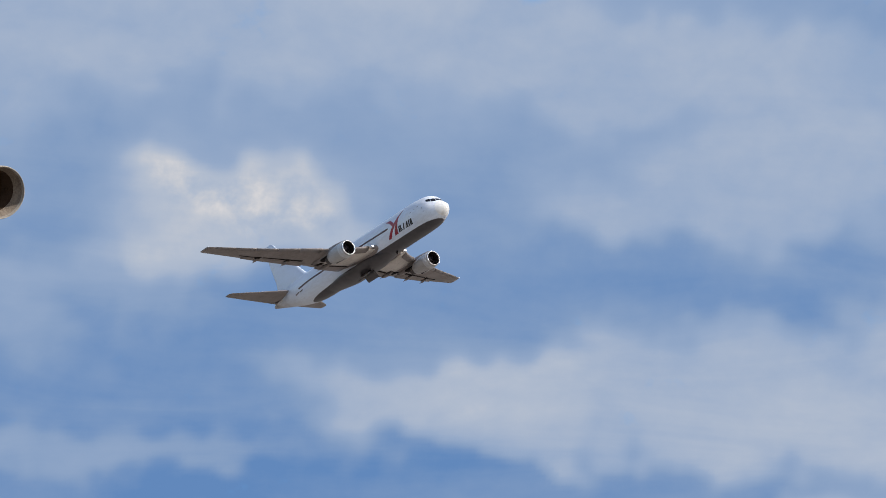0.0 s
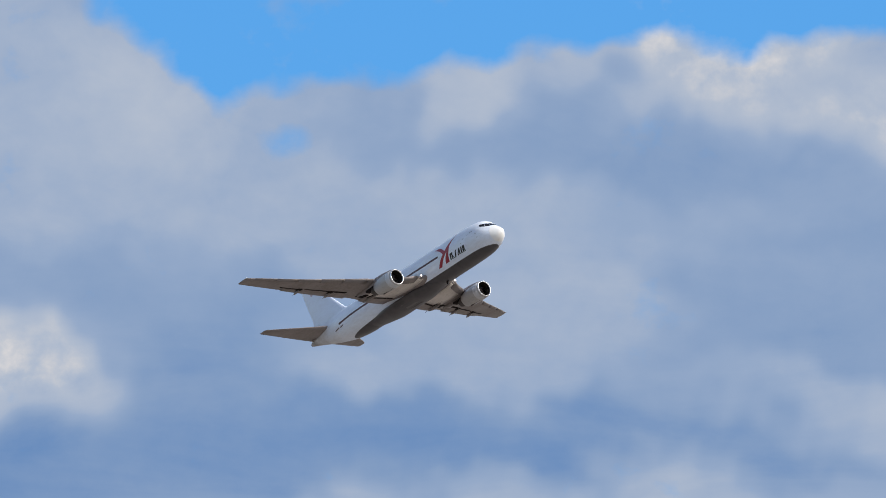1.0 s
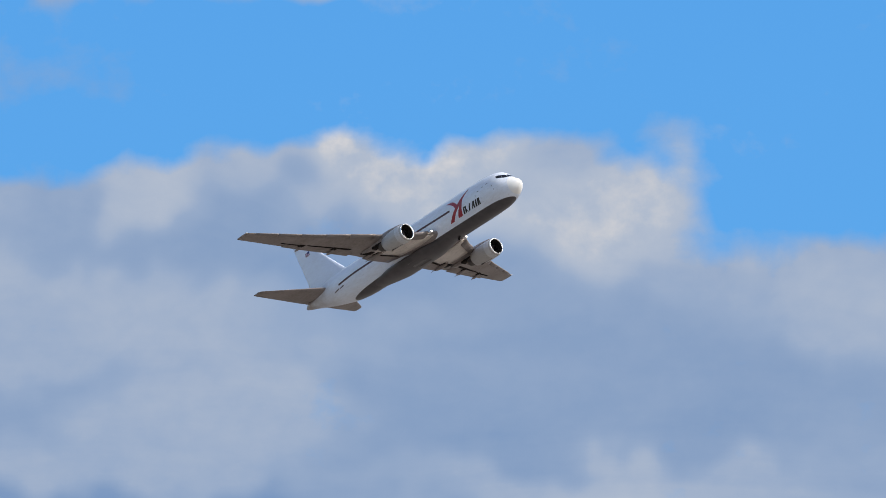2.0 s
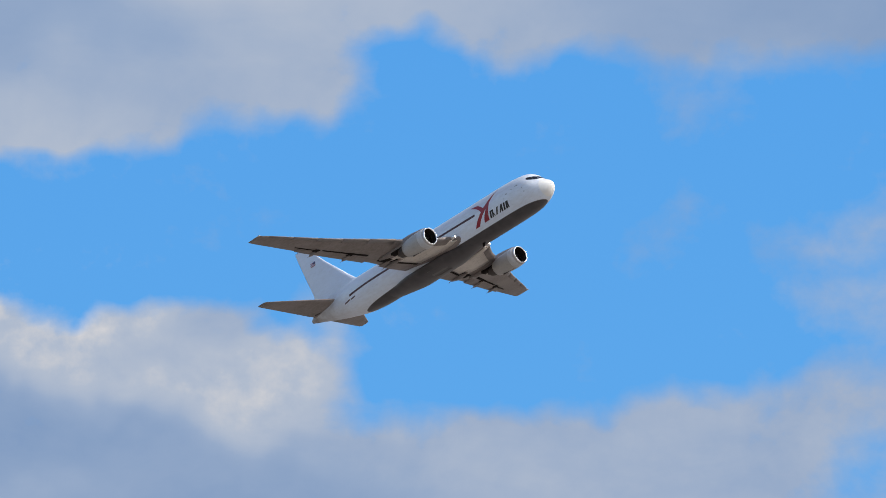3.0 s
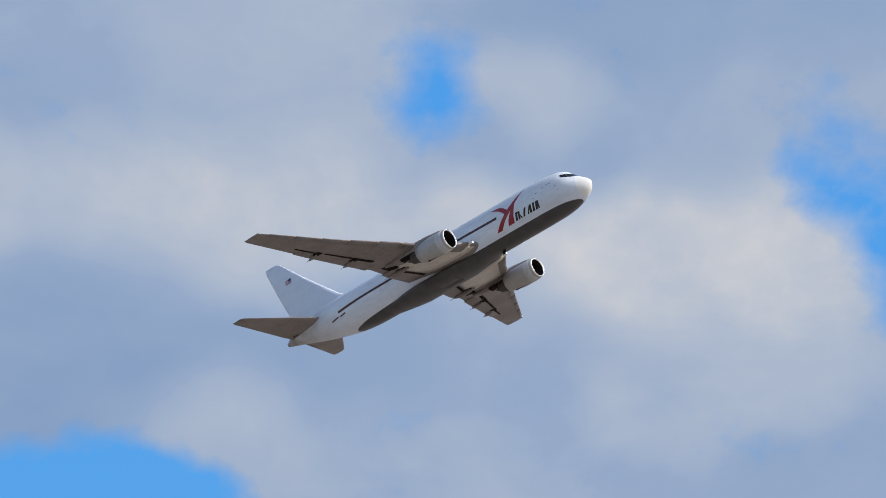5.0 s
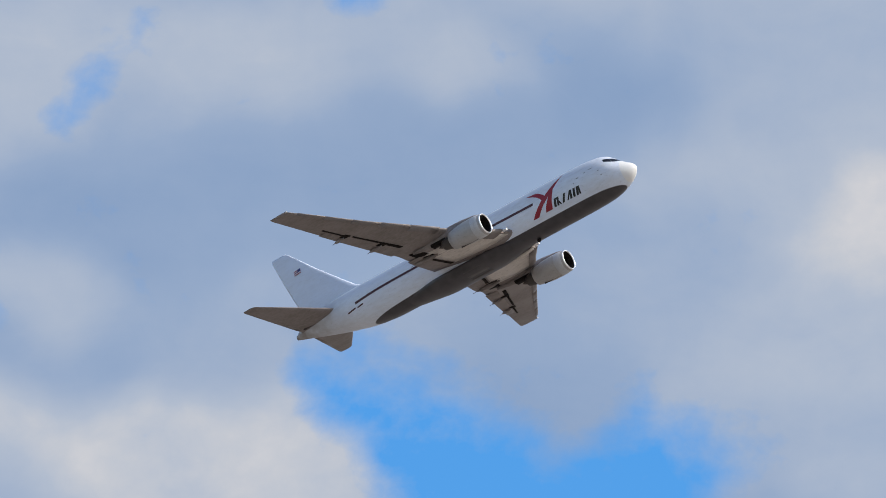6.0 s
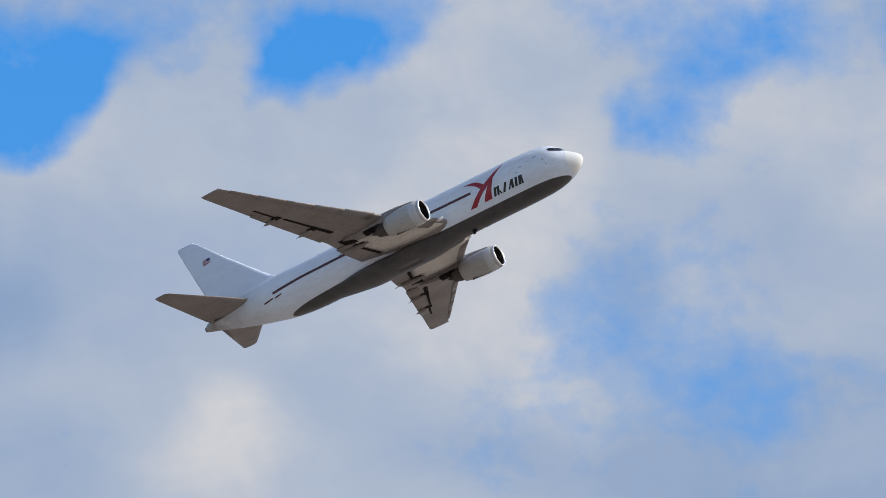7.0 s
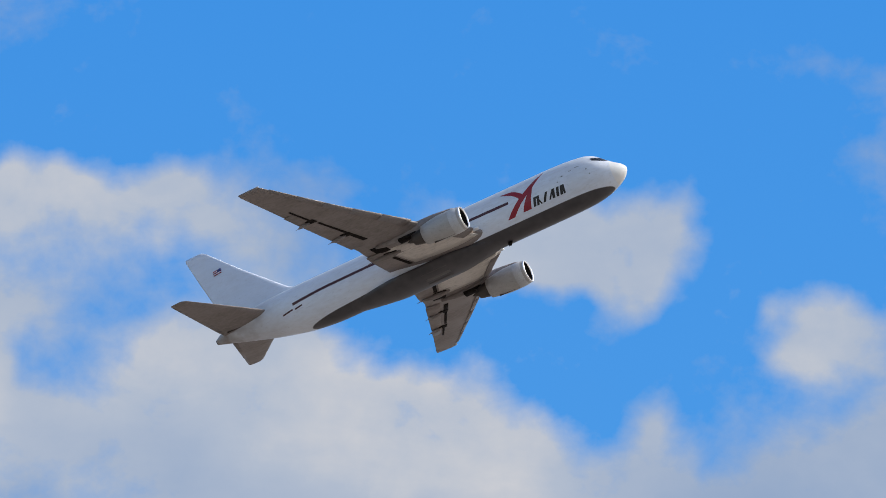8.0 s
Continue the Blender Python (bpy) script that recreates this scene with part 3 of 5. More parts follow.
gap(0.14, 1.00, [(4.15, 12.43), (7.39, 12.81), (7.90, 12.00), (7.50, 10.80), (7.29, 10.95), (6.88, 11.04), (6.57, 11.14), (6.62, 11.40), (6.01, 11.34), (5.50, 11.26), (4.68, 11.20), (4.32, 11.35), (4.16, 11.32)])
gap(0.20, 0.80, [(11.63, 9.47), (11.74, 9.97), (12.40, 10.17), (12.49, 9.46)])
gap(0.18, 1.00, [(6.04, 12.90), (7.37, 12.96), (7.48, 13.16), (7.63, 13.42), (7.57, 13.67), (8.19, 13.65), (8.45, 13.52), (8.82, 13.27), (9.23, 13.38), (9.54, 13.53), (10.11, 13.53), (10.58, 13.43), (11.09, 13.32), (11.66, 13.47), (12.70, 13.41), (13.47, 13.45), (14.50, 13.19), (14.47, 11.68), (13.44, 11.44), (11.39, 11.51), (11.29, 11.36), (11.80, 11.16), (12.41, 10.90), (11.39, 10.66), (10.62, 10.66), (9.85, 10.46), (7.60, 10.45), (7.29, 10.80), (6.93, 10.95), (6.83, 11.30), (6.06, 11.44)])
bank(0.35, 0.42, [(11.96, 12.01), (12.43, 12.26), (13.10, 12.33), (13.56, 12.10), (13.45, 11.80), (12.68, 11.70), (12.11, 11.81)])
bank(0.30, 0.20, [(10.52, 13.43), (10.68, 13.68), (11.30, 13.53), (11.40, 13.17), (10.88, 13.07)])
bank(0.30, 0.30, [(10.64, 13.40), (11.11, 13.60), (11.52, 13.29), (11.46, 12.89), (10.90, 12.85)])
gap(0.20, 1.00, [(8.77, 13.12), (9.33, 13.27), (9.95, 13.40), (10.26, 13.36), (10.83, 13.51), (12.23, 13.43), (13.57, 13.53), (13.88, 13.42), (14.24, 13.02), (14.75, 12.81), (14.90, 12.51), (14.80, 12.31), (14.28, 12.26), (13.97, 11.91), (13.41, 12.22), (12.53, 12.23), (11.97, 12.03), (11.61, 11.88), (11.14, 11.98), (10.63, 12.23), (10.27, 12.17), (9.81, 11.87), (8.79, 11.76)])
bank(0.30, 0.30, [(10.31, 13.43), (11.09, 13.38), (11.14, 12.98), (10.63, 12.78), (10.37, 12.98)])
gap(0.18, 0.90, [(8.58, 15.95), (9.36, 15.94), (9.88, 15.85), (9.83, 15.71), (9.36, 15.66), (8.89, 15.55), (8.58, 15.52)])
gap(0.20, 0.30, [(15.49, 13.71), (15.85, 13.78), (16.16, 13.70), (15.80, 13.55)])
gap(0.26, 0.78, [(15.95, 17.16), (16.37, 17.22), (16.59, 16.99), (16.56, 16.74), (16.48, 16.54), (16.54, 16.41), (16.17, 16.31), (15.91, 16.36), (15.78, 16.53), (15.90, 16.79)])
gap(0.15, 0.45, [(17.00, 18.20), (17.27, 18.45), (17.64, 18.60), (17.42, 18.35), (17.16, 18.10)])
gap(0.30, 0.95, [(19.68, 15.93), (20.20, 16.12), (20.47, 16.07), (20.83, 15.71), (21.08, 15.41), (21.60, 15.27), (22.23, 15.29), (23.11, 15.47), (23.07, 13.96), (21.06, 14.00), (20.96, 14.51), (20.60, 14.71), (20.43, 15.07), (20.20, 15.42), (19.89, 15.68)])
gap(0.28, 0.95, [(19.39, 15.90), (20.01, 16.16), (20.43, 16.06), (20.80, 15.80), (21.11, 15.50), (21.74, 15.20), (22.31, 15.40), (22.68, 15.70), (23.04, 15.39), (23.45, 15.13), (23.24, 14.84), (23.19, 14.58), (20.49, 14.60), (20.28, 15.10), (20.02, 15.40), (19.65, 15.65)])
gap(0.14, 0.40, [(16.99, 18.26), (17.30, 18.34), (18.04, 18.86), (18.30, 19.11), (17.98, 19.11), (17.51, 18.75)])
gap(0.16, 0.70, [(16.02, 16.66), (16.39, 16.59), (16.40, 16.37), (16.03, 16.26)])
gap(0.16, 0.95, [(21.02, 20.06), (21.15, 20.31), (21.20, 20.72), (23.56, 20.74), (23.56, 20.34), (23.19, 20.18), (23.08, 19.83), (22.76, 19.78), (22.38, 19.98), (22.01, 20.12), (21.69, 20.12), (21.42, 19.92), (21.32, 19.59), (20.95, 19.56), (20.52, 19.45), (19.73, 19.31), (19.71, 20.08), (20.41, 19.92), (20.84, 19.88)])
gap(0.30, 0.80, [(19.80, 16.57), (20.27, 16.38), (20.54, 15.88), (19.81, 15.87)])
gap(0.30, 0.25, [(26.94, 17.19), (27.41, 17.29), (27.62, 16.98), (27.30, 16.74), (26.98, 16.89)])
gap(0.30, 0.30, [(27.79, 17.58), (28.27, 18.17), (28.30, 17.27)])
gap(0.16, 0.90, [(21.32, 20.94), (21.81, 20.65), (22.19, 20.56), (22.40, 20.97), (23.90, 21.00), (23.75, 20.59), (23.54, 20.29), (23.06, 20.13), (23.01, 19.93), (22.58, 19.82), (22.26, 19.91), (22.04, 20.11), (21.78, 20.05), (21.35, 20.14)])
gap(0.16, 0.90, [(24.93, 20.56), (25.19, 21.06), (26.54, 21.07), (26.22, 20.66), (26.06, 20.51), (25.74, 20.54), (25.36, 20.51)])
gap(0.22, 0.85, [(28.79, 20.35), (29.07, 20.64), (29.60, 20.69), (29.60, 20.33), (29.16, 20.09), (28.87, 20.17)])
gap(0.25, 0.60, [(29.39, 17.83), (29.98, 18.07), (29.96, 17.36), (29.54, 17.52)])
gap(0.30, 0.30, [(28.55, 18.04), (29.08, 18.13), (29.18, 17.68), (28.70, 17.58)])
gap(0.30, 0.15, [(27.81, 18.60), (28.13, 18.69), (28.24, 18.34), (27.87, 18.29)])
gap(0.30, 0.38, [(22.50, 21.28), (24.87, 21.34), (24.77, 20.94), (24.24, 20.63), (23.81, 20.67), (23.59, 20.91), (23.28, 20.20), (22.82, 19.74), (22.55, 19.68)])
gap(0.30, 0.38, [(28.00, 21.37), (31.23, 21.33), (31.22, 20.78), (29.88, 20.70), (29.34, 20.46), (28.80, 20.16), (28.70, 20.51)])
gap(0.40, 0.25, [(28.26, 18.05), (28.80, 18.85), (29.34, 19.75), (29.76, 19.75), (29.59, 19.00), (30.12, 18.44), (31.17, 18.12), (31.15, 17.22), (28.53, 17.24)])
gap(0.16, 1.00, [(25.14, 21.67), (25.63, 21.68), (26.00, 21.73), (26.27, 21.77), (26.49, 21.73), (26.76, 21.81), (27.08, 22.02), (27.68, 22.03), (28.11, 22.01), (28.33, 22.11), (28.65, 21.96), (28.98, 21.96), (29.41, 21.89), (29.85, 22.04), (30.17, 22.07), (30.33, 21.84), (30.61, 21.64), (30.93, 21.49), (31.14, 21.28), (31.52, 21.33), (32.06, 21.23), (32.49, 21.22), (32.81, 21.17), (32.97, 20.81), (33.93, 20.69), (33.91, 19.89), (33.38, 20.00), (33.17, 20.15), (32.85, 20.29), (32.32, 20.22), (31.94, 20.20), (31.67, 20.38), (31.30, 20.58), (31.03, 20.98), (30.50, 21.49), (30.39, 22.70), (25.11, 22.62)])
gap(0.16, 1.00, [(30.34, 22.70), (34.25, 22.64), (34.19, 20.54), (32.86, 20.86), (32.06, 21.13), (31.14, 21.26), (30.50, 21.59)])
gap(0.20, 0.70, [(29.58, 21.34), (30.01, 21.34), (30.17, 21.14), (29.96, 20.99), (29.69, 21.04)])
gap(0.16, 1.00, [(25.11, 21.01), (25.64, 21.18), (26.02, 21.14), (26.35, 21.00), (26.24, 20.79), (25.98, 20.74), (25.72, 20.48), (25.13, 20.39)])
bank(0.12, 1.00, [(32.74, 21.52), (32.88, 21.68), (33.26, 21.74), (34.06, 21.70), (34.16, 21.19), (34.04, 20.74), (33.13, 20.83), (32.86, 21.01), (32.82, 21.32)])
bank(0.16, 0.75, [(31.09, 21.93), (31.42, 21.96), (31.74, 21.73), (31.42, 21.61), (31.15, 21.79)])
bank(0.30, 0.35, [(30.50, 21.44), (31.04, 21.44), (32.06, 21.33), (32.17, 21.02), (31.25, 20.78), (30.60, 21.04)])
bank(0.20, 0.40, [(32.17, 21.73), (32.50, 21.87), (32.82, 21.77), (32.71, 21.57), (32.28, 21.58)])
gap(0.40, 0.34, [(27.48, 17.70), (27.62, 18.50), (28.15, 19.01), (28.36, 19.42), (28.79, 19.02), (28.68, 18.61), (29.00, 18.37), (28.79, 18.16), (29.64, 18.02), (29.75, 17.72)])
gap(0.18, 1.00, [(28.04, 22.06), (28.69, 21.98), (28.96, 21.89), (29.50, 22.00), (29.82, 22.11), (30.04, 22.03), (30.26, 21.81), (30.64, 21.92), (31.07, 21.97), (31.35, 21.82), (31.73, 21.68), (32.00, 21.83), (32.54, 21.83), (32.97, 21.58), (34.22, 21.72), (34.82, 21.74), (34.94, 21.26), (34.70, 20.91), (34.26, 20.57), (33.89, 20.44), (33.46, 20.67), (32.92, 20.72), (32.06, 20.62), (31.52, 20.21), (32.27, 20.27), (32.87, 20.07), (33.29, 19.82), (33.67, 19.51), (33.98, 19.39), (34.25, 19.46), (34.47, 19.83), (34.66, 19.76), (34.68, 19.46), (34.94, 19.15), (36.98, 19.87), (37.22, 24.38), (27.96, 24.37)])
bank(0.14, 0.90, [(35.57, 20.40), (35.69, 20.67), (35.98, 20.75), (36.25, 20.66), (36.89, 20.60), (36.87, 19.92), (35.81, 20.12)])
bank(0.22, 0.55, [(36.34, 22.25), (36.94, 22.28), (36.91, 21.43), (36.57, 21.66)])
bank(0.20, 0.45, [(35.92, 22.91), (36.41, 22.94), (36.95, 22.76), (36.95, 22.56), (36.30, 22.72)])
bank(0.35, 0.55, [(36.02, 19.79), (36.87, 19.92), (36.84, 18.87), (34.09, 18.91), (34.83, 19.15), (35.53, 19.24)])
gap(0.30, 0.85, [(29.37, 20.79), (30.06, 20.95), (30.44, 20.71), (29.64, 20.54), (29.16, 20.43)])
gap(0.20, 0.90, [(28.41, 20.37), (28.84, 20.48), (29.11, 20.43), (28.90, 20.13), (28.53, 20.09)])
bank(0.30, 0.30, [(28.11, 23.27), (28.54, 23.38), (28.82, 23.24), (28.44, 22.98), (28.12, 22.97)])
gap(0.30, 0.42, [(10.62, 11.72), (14.47, 11.78), (14.45, 10.38), (10.62, 10.41)])
bank(0.15, 0.40, [(11.39, 11.41), (11.91, 11.51), (14.47, 11.43), (14.46, 10.88), (12.67, 11.05), (11.80, 11.18)])
gap(0.30, 0.40, [(11.25, 12.09), (12.63, 12.17), (12.61, 10.77), (11.23, 10.78)])
bank(0.20, 0.50, [(11.20, 11.88), (11.97, 12.08), (12.53, 12.28), (13.41, 12.25), (13.56, 11.72), (11.14, 11.72)])
bank(0.20, 0.30, [(10.17, 12.07), (10.47, 12.23), (10.68, 12.08), (10.48, 11.77), (9.96, 11.77)])
bank(0.35, 0.38, [(19.68, 16.18), (20.21, 16.33), (21.66, 15.80), (21.81, 15.45), (20.93, 15.51), (20.31, 15.82), (19.78, 15.93)])
bank(0.22, 0.90, [(33.73, 21.48), (34.16, 21.57), (34.43, 21.42), (34.32, 20.72), (34.00, 20.72), (33.73, 21.02)])
bank(0.30, 0.55, [(30.05, 21.91), (30.86, 21.87), (31.30, 21.62), (31.09, 21.07), (30.55, 21.06), (30.22, 21.31)])
bank(0.30, 0.45, [(28.62, 20.57), (29.37, 20.69), (29.91, 20.50), (29.49, 20.19), (28.74, 20.17)])
bank(0.30, 0.22, [(35.44, 20.40), (36.71, 20.28), (36.86, 19.57), (36.33, 19.38), (35.48, 19.80)])
bank(0.14, 0.60, [(7.00, 11.36), (7.36, 11.27), (7.55, 10.89), (7.70, 10.44), (7.39, 10.19), (7.09, 10.60)])
bank(0.22, 0.30, [(0.64, 11.67), (1.16, 11.85), (1.77, 11.87), (2.39, 11.94), (2.28, 11.77), (1.26, 11.59)])
gap(0.25, 0.50, [(24.99, 21.56), (26.11, 21.72), (26.82, 21.46), (26.78, 20.95), (26.41, 20.70), (26.29, 21.20), (25.00, 21.11)])
bank(0.35, 0.35, [(27.95, 18.21), (28.79, 18.36), (30.17, 18.32), (30.70, 17.81), (28.06, 17.70)])

puff(-2.54, 8.58, 0.41, 0.30, 1)
puff(-1.55, 8.49, 0.56, 0.28, 0.9)
puff(-2.52, 7.92, 0.66, 0.25, 0.5)
puff(-3.28, 9.42, 1.33, 0.45, 0.35)
puff(0.57, 9.77, 1.69, 0.45, 0.35)
puff(3.20, 9.63, 0.92, 0.30, 0.5)
puff(2.41, 8.48, 1.02, 0.30, 0.35)
puff(3.67, 8.82, 0.61, 0.30, 0.4)
puff(0.53, 6.80, 1.67, 0.35, 0.45)
puff(0.07, 6.38, 0.61, 0.13, 0.4)
puff(3.45, 6.40, 0.81, 0.45, 0.5)
puff(2.22, 6.99, 0.81, 0.30, 0.4)
puff(-2.96, 6.17, 1.01, 0.15, 0.1)
puff(-2.10, 9.12, 1.33, 0.25, -0.35)
puff(0.53, 8.64, 1.32, 0.25, -0.35)
puff(2.52, 7.73, 1.68, 0.30, -0.8)
puff(0.40, 7.41, 1.52, 0.25, -0.7)
puff(-3.38, 6.97, 1.27, 0.30, -0.9)
puff(-1.77, 6.49, 1.27, 0.25, -0.8)
puff(-2.48, 5.80, 2.02, 0.20, -0.9)
puff(3.55, 10.09, 0.51, 0.20, -0.6)
puff(-1.38, 10.62, 0.67, 0.65, 0.6)
puff(-0.36, 10.51, 0.36, 0.30, 0.7)
puff(2.46, 10.90, 0.46, 0.30, 0.6)
puff(1.76, 10.57, 0.61, 0.35, -0.35)
puff(5.28, 11.28, 0.82, 0.30, 0.9)
puff(5.08, 10.24, 1.02, 0.25, 0.1)
puff(1.02, 9.61, 1.33, 0.30, 0.5)
puff(4.07, 9.61, 0.82, 0.25, 0.3)
puff(3.69, 8.88, 0.31, 0.20, 0.5)
puff(2.86, 8.59, 1.27, 0.23, 0.5)
puff(0.04, 9.20, 0.87, 0.30, -0.35)
puff(4.61, 8.09, 1.32, 0.25, 0.35)
puff(0.90, 7.99, 1.52, 0.30, -0.5)
puff(3.29, 7.63, 1.78, 0.25, -0.8)
puff(3.22, 7.35, 1.27, 0.15, 0.5)
puff(-0.21, 7.39, 1.02, 0.25, -0.5)
puff(5.15, 9.42, 0.82, 0.20, -0.3)
puff(4.60, 11.12, 0.56, 0.23, 0.9)
puff(2.27, 10.94, 0.41, 0.30, 0.7)
puff(5.77, 11.15, 0.72, 0.25, 0.8)
puff(6.66, 10.63, 0.92, 0.55, 0.75)
puff(6.66, 11.34, 0.41, 0.15, 0.2)
puff(4.48, 10.33, 1.02, 0.20, 0.2)
puff(4.92, 10.07, 1.33, 0.20, -0.3)
puff(3.05, 10.89, 0.31, 0.25, -0.4)
puff(3.75, 8.90, 0.36, 0.20, 0.6)
puff(1.94, 8.47, 1.02, 0.20, 0.45)
puff(4.91, 9.06, 1.27, 0.25, -0.4)
puff(0.83, 8.70, 1.02, 0.20, -0.5)
puff(6.82, 7.91, 1.02, 0.25, 0.5)
puff(6.28, 9.26, 0.77, 0.30, -0.2)
puff(4.43, 10.58, 0.77, 0.40, 0.8)
puff(6.06, 10.87, 0.87, 0.35, 0.7)
puff(6.59, 10.29, 0.67, 0.30, 0.8)
puff(4.92, 10.13, 0.92, 0.15, -0.2)
puff(8.26, 10.07, 1.02, 0.30, 0.35)
puff(11.09, 10.34, 1.02, 0.45, 0.3)
puff(7.10, 9.71, 1.53, 0.20, 0.3)
puff(9.42, 9.52, 1.28, 0.20, 0.4)
puff(4.78, 13.13, 1.03, 0.40, 0.6)
puff(6.82, 13.57, 0.57, 0.40, 0.4)
puff(5.68, 13.20, 0.78, 0.25, 0)
puff(6.72, 13.71, 0.83, 0.55, 0.7)
puff(8.19, 14.16, 0.93, 0.60, 0.5)
puff(8.99, 13.38, 0.47, 0.30, 0.4)
puff(9.66, 13.95, 0.62, 0.40, 0.1)
puff(11.82, 14.25, 1.35, 0.40, -0.3)
puff(13.98, 13.90, 0.36, 0.25, 0.1)
puff(6.55, 10.64, 0.56, 0.45, 0.7)
puff(11.07, 13.41, 0.36, 0.20, 0.2)
puff(9.71, 15.57, 0.31, 0.13, 0.5)
puff(9.17, 15.57, 0.21, 0.13, 0.4)
puff(8.58, 14.98, 0.36, 0.20, -0.5)
puff(10.69, 14.97, 0.42, 0.30, 0.5)
puff(12.82, 15.71, 1.36, 0.40, 0.5)
puff(15.13, 15.55, 0.84, 0.50, 0.7)
puff(12.45, 14.70, 1.56, 0.30, -0.35)
puff(14.09, 14.97, 1.04, 0.30, -0.1)
puff(9.04, 13.68, 0.62, 0.45, 0.3)
puff(14.03, 13.82, 0.67, 0.25, 0.4)
puff(15.69, 13.34, 0.62, 0.45, 0.1)
puff(15.29, 12.35, 0.72, 0.35, -0.4)
puff(15.03, 17.12, 1.05, 0.76, 0.4)
puff(14.64, 15.38, 0.94, 0.40, 0.7)
puff(17.21, 16.98, 0.37, 0.25, 0.5)
puff(18.22, 17.42, 1.16, 0.35, -0.25)
puff(19.81, 17.28, 1.16, 0.30, -0.15)
puff(20.97, 16.54, 0.79, 0.25, 0.1)
puff(16.48, 16.04, 0.73, 0.25, 0.3)
puff(19.18, 16.37, 0.31, 0.30, 0.3)
puff(19.81, 15.17, 0.57, 0.45, 0.7)
puff(19.51, 14.64, 0.94, 0.35, 0.6)
puff(17.88, 14.86, 0.83, 0.35, 0.6)
puff(18.72, 13.85, 0.73, 0.25, 0.6)
puff(15.77, 14.41, 1.14, 0.40, -0.2)
puff(13.97, 13.89, 0.47, 0.20, 0.6)
puff(15.11, 14.12, 0.62, 0.25, -0.3)
puff(19.01, 18.80, 0.69, 0.30, 0.6)
puff(20.85, 18.76, 0.21, 0.15, 0.7)
puff(19.94, 18.10, 1.59, 0.30, -0.1)
puff(22.84, 18.64, 0.58, 0.30, -0.6)
puff(21.83, 19.02, 0.53, 0.25, 0.1)
puff(24.64, 17.17, 0.58, 0.35, 0.85)
puff(23.16, 17.39, 0.69, 0.40, 0.3)
puff(23.62, 16.12, 1.05, 0.40, 0.7)
puff(17.20, 16.63, 0.37, 0.20, 0.5)
puff(17.82, 15.27, 1.25, 0.35, 0.8)
puff(18.43, 16.25, 0.84, 0.30, 0.2)
puff(16.94, 17.36, 0.79, 0.20, -0.4)
puff(22.89, 16.71, 0.63, 0.20, -0.2)
puff(21.81, 20.00, 0.32, 0.18, 0.6)
puff(23.00, 20.07, 0.48, 0.30, 0.7)
puff(20.84, 18.66, 0.21, 0.20, 0.6)
puff(24.05, 19.60, 0.69, 0.35, 0.6)
puff(20.29, 19.11, 0.48, 0.30, 0.5)
puff(27.25, 19.02, 0.96, 0.70, 0.7)
puff(24.93, 17.14, 0.79, 0.35, 0.65)
puff(22.63, 19.02, 1.17, 0.30, 0)
puff(25.21, 18.88, 0.80, 0.25, -0.1)
puff(27.29, 17.31, 0.47, 0.30, 0.1)
puff(26.24, 17.89, 0.53, 0.30, 0.4)
puff(23.59, 16.42, 1.36, 0.35, 0.5)
puff(20.94, 16.96, 0.84, 0.35, 0.1)
puff(21.44, 16.48, 0.84, 0.25, 0.3)
puff(24.67, 20.77, 0.48, 0.25, 0.5)
puff(26.74, 20.52, 0.48, 0.30, 0.7)
puff(30.26, 20.16, 0.59, 0.45, 0.6)
puff(28.48, 20.08, 0.32, 0.50, 0.8)
puff(27.79, 18.37, 0.69, 0.35, 0.65)
puff(28.04, 20.92, 0.70, 0.35, 0.5)
puff(25.10, 19.94, 0.86, 0.30, 0.3)
puff(24.74, 17.16, 0.79, 0.40, 0.65)
puff(29.40, 18.67, 0.43, 0.30, 0.6)
puff(30.69, 18.91, 0.43, 0.50, 0.4)
puff(23.47, 18.76, 0.80, 0.40, 0.2)
puff(33.15, 21.27, 0.43, 0.38, 0.6)
puff(28.38, 21.60, 0.92, 0.30, 0.7)
puff(29.74, 21.74, 0.33, 0.25, 0.5)
puff(26.05, 21.46, 0.49, 0.18, 0.3)
puff(26.97, 19.30, 1.07, 0.65, 0.8)
puff(32.16, 19.51, 0.91, 0.45, 0.8)
puff(33.15, 19.30, 0.64, 0.50, 0.7)
puff(30.73, 18.85, 0.85, 0.40, 0.4)
puff(29.46, 18.49, 0.48, 0.25, 0.3)
puff(28.99, 21.26, 0.92, 0.45, 0.6)
puff(29.88, 21.94, 0.27, 0.20, 0.6)
puff(34.41, 21.28, 0.59, 0.40, 0.6)
puff(34.63, 21.53, 0.16, 0.25, 0.6)
puff(36.14, 20.42, 0.48, 0.30, 0.6)
puff(36.05, 19.50, 0.75, 0.35, 0.2)
puff(32.13, 19.48, 1.39, 0.55, 0.6)
puff(29.91, 19.73, 1.07, 0.55, 0.4)
puff(34.53, 19.58, 0.21, 0.30, 0.4)
puff(33.88, 19.31, 0.53, 0.20, 0.5)
puff(22.10, 15.88, 0.79, 0.30, -0.2)
puff(21.89, 17.06, 1.05, 0.45, 0.2)
puff(18.61, 17.63, 1.48, 0.45, -0.15)
puff(15.41, 17.82, 0.85, 0.65, 0.5)
puff(19.45, 15.17, 1.04, 0.45, 0.6)
puff(15.07, 15.42, 0.47, 0.45, 0.6)
puff(17.23, 14.40, 1.30, 0.30, 0)
puff(21.66, 16.30, 1.05, 0.35, 0)
puff(16.27, 18.28, 0.85, 0.30, 0.6)
puff(20.43, 16.54, 0.63, 0.25, 0.2)
puff(29.29, 19.80, 0.37, 0.30, 0.3)
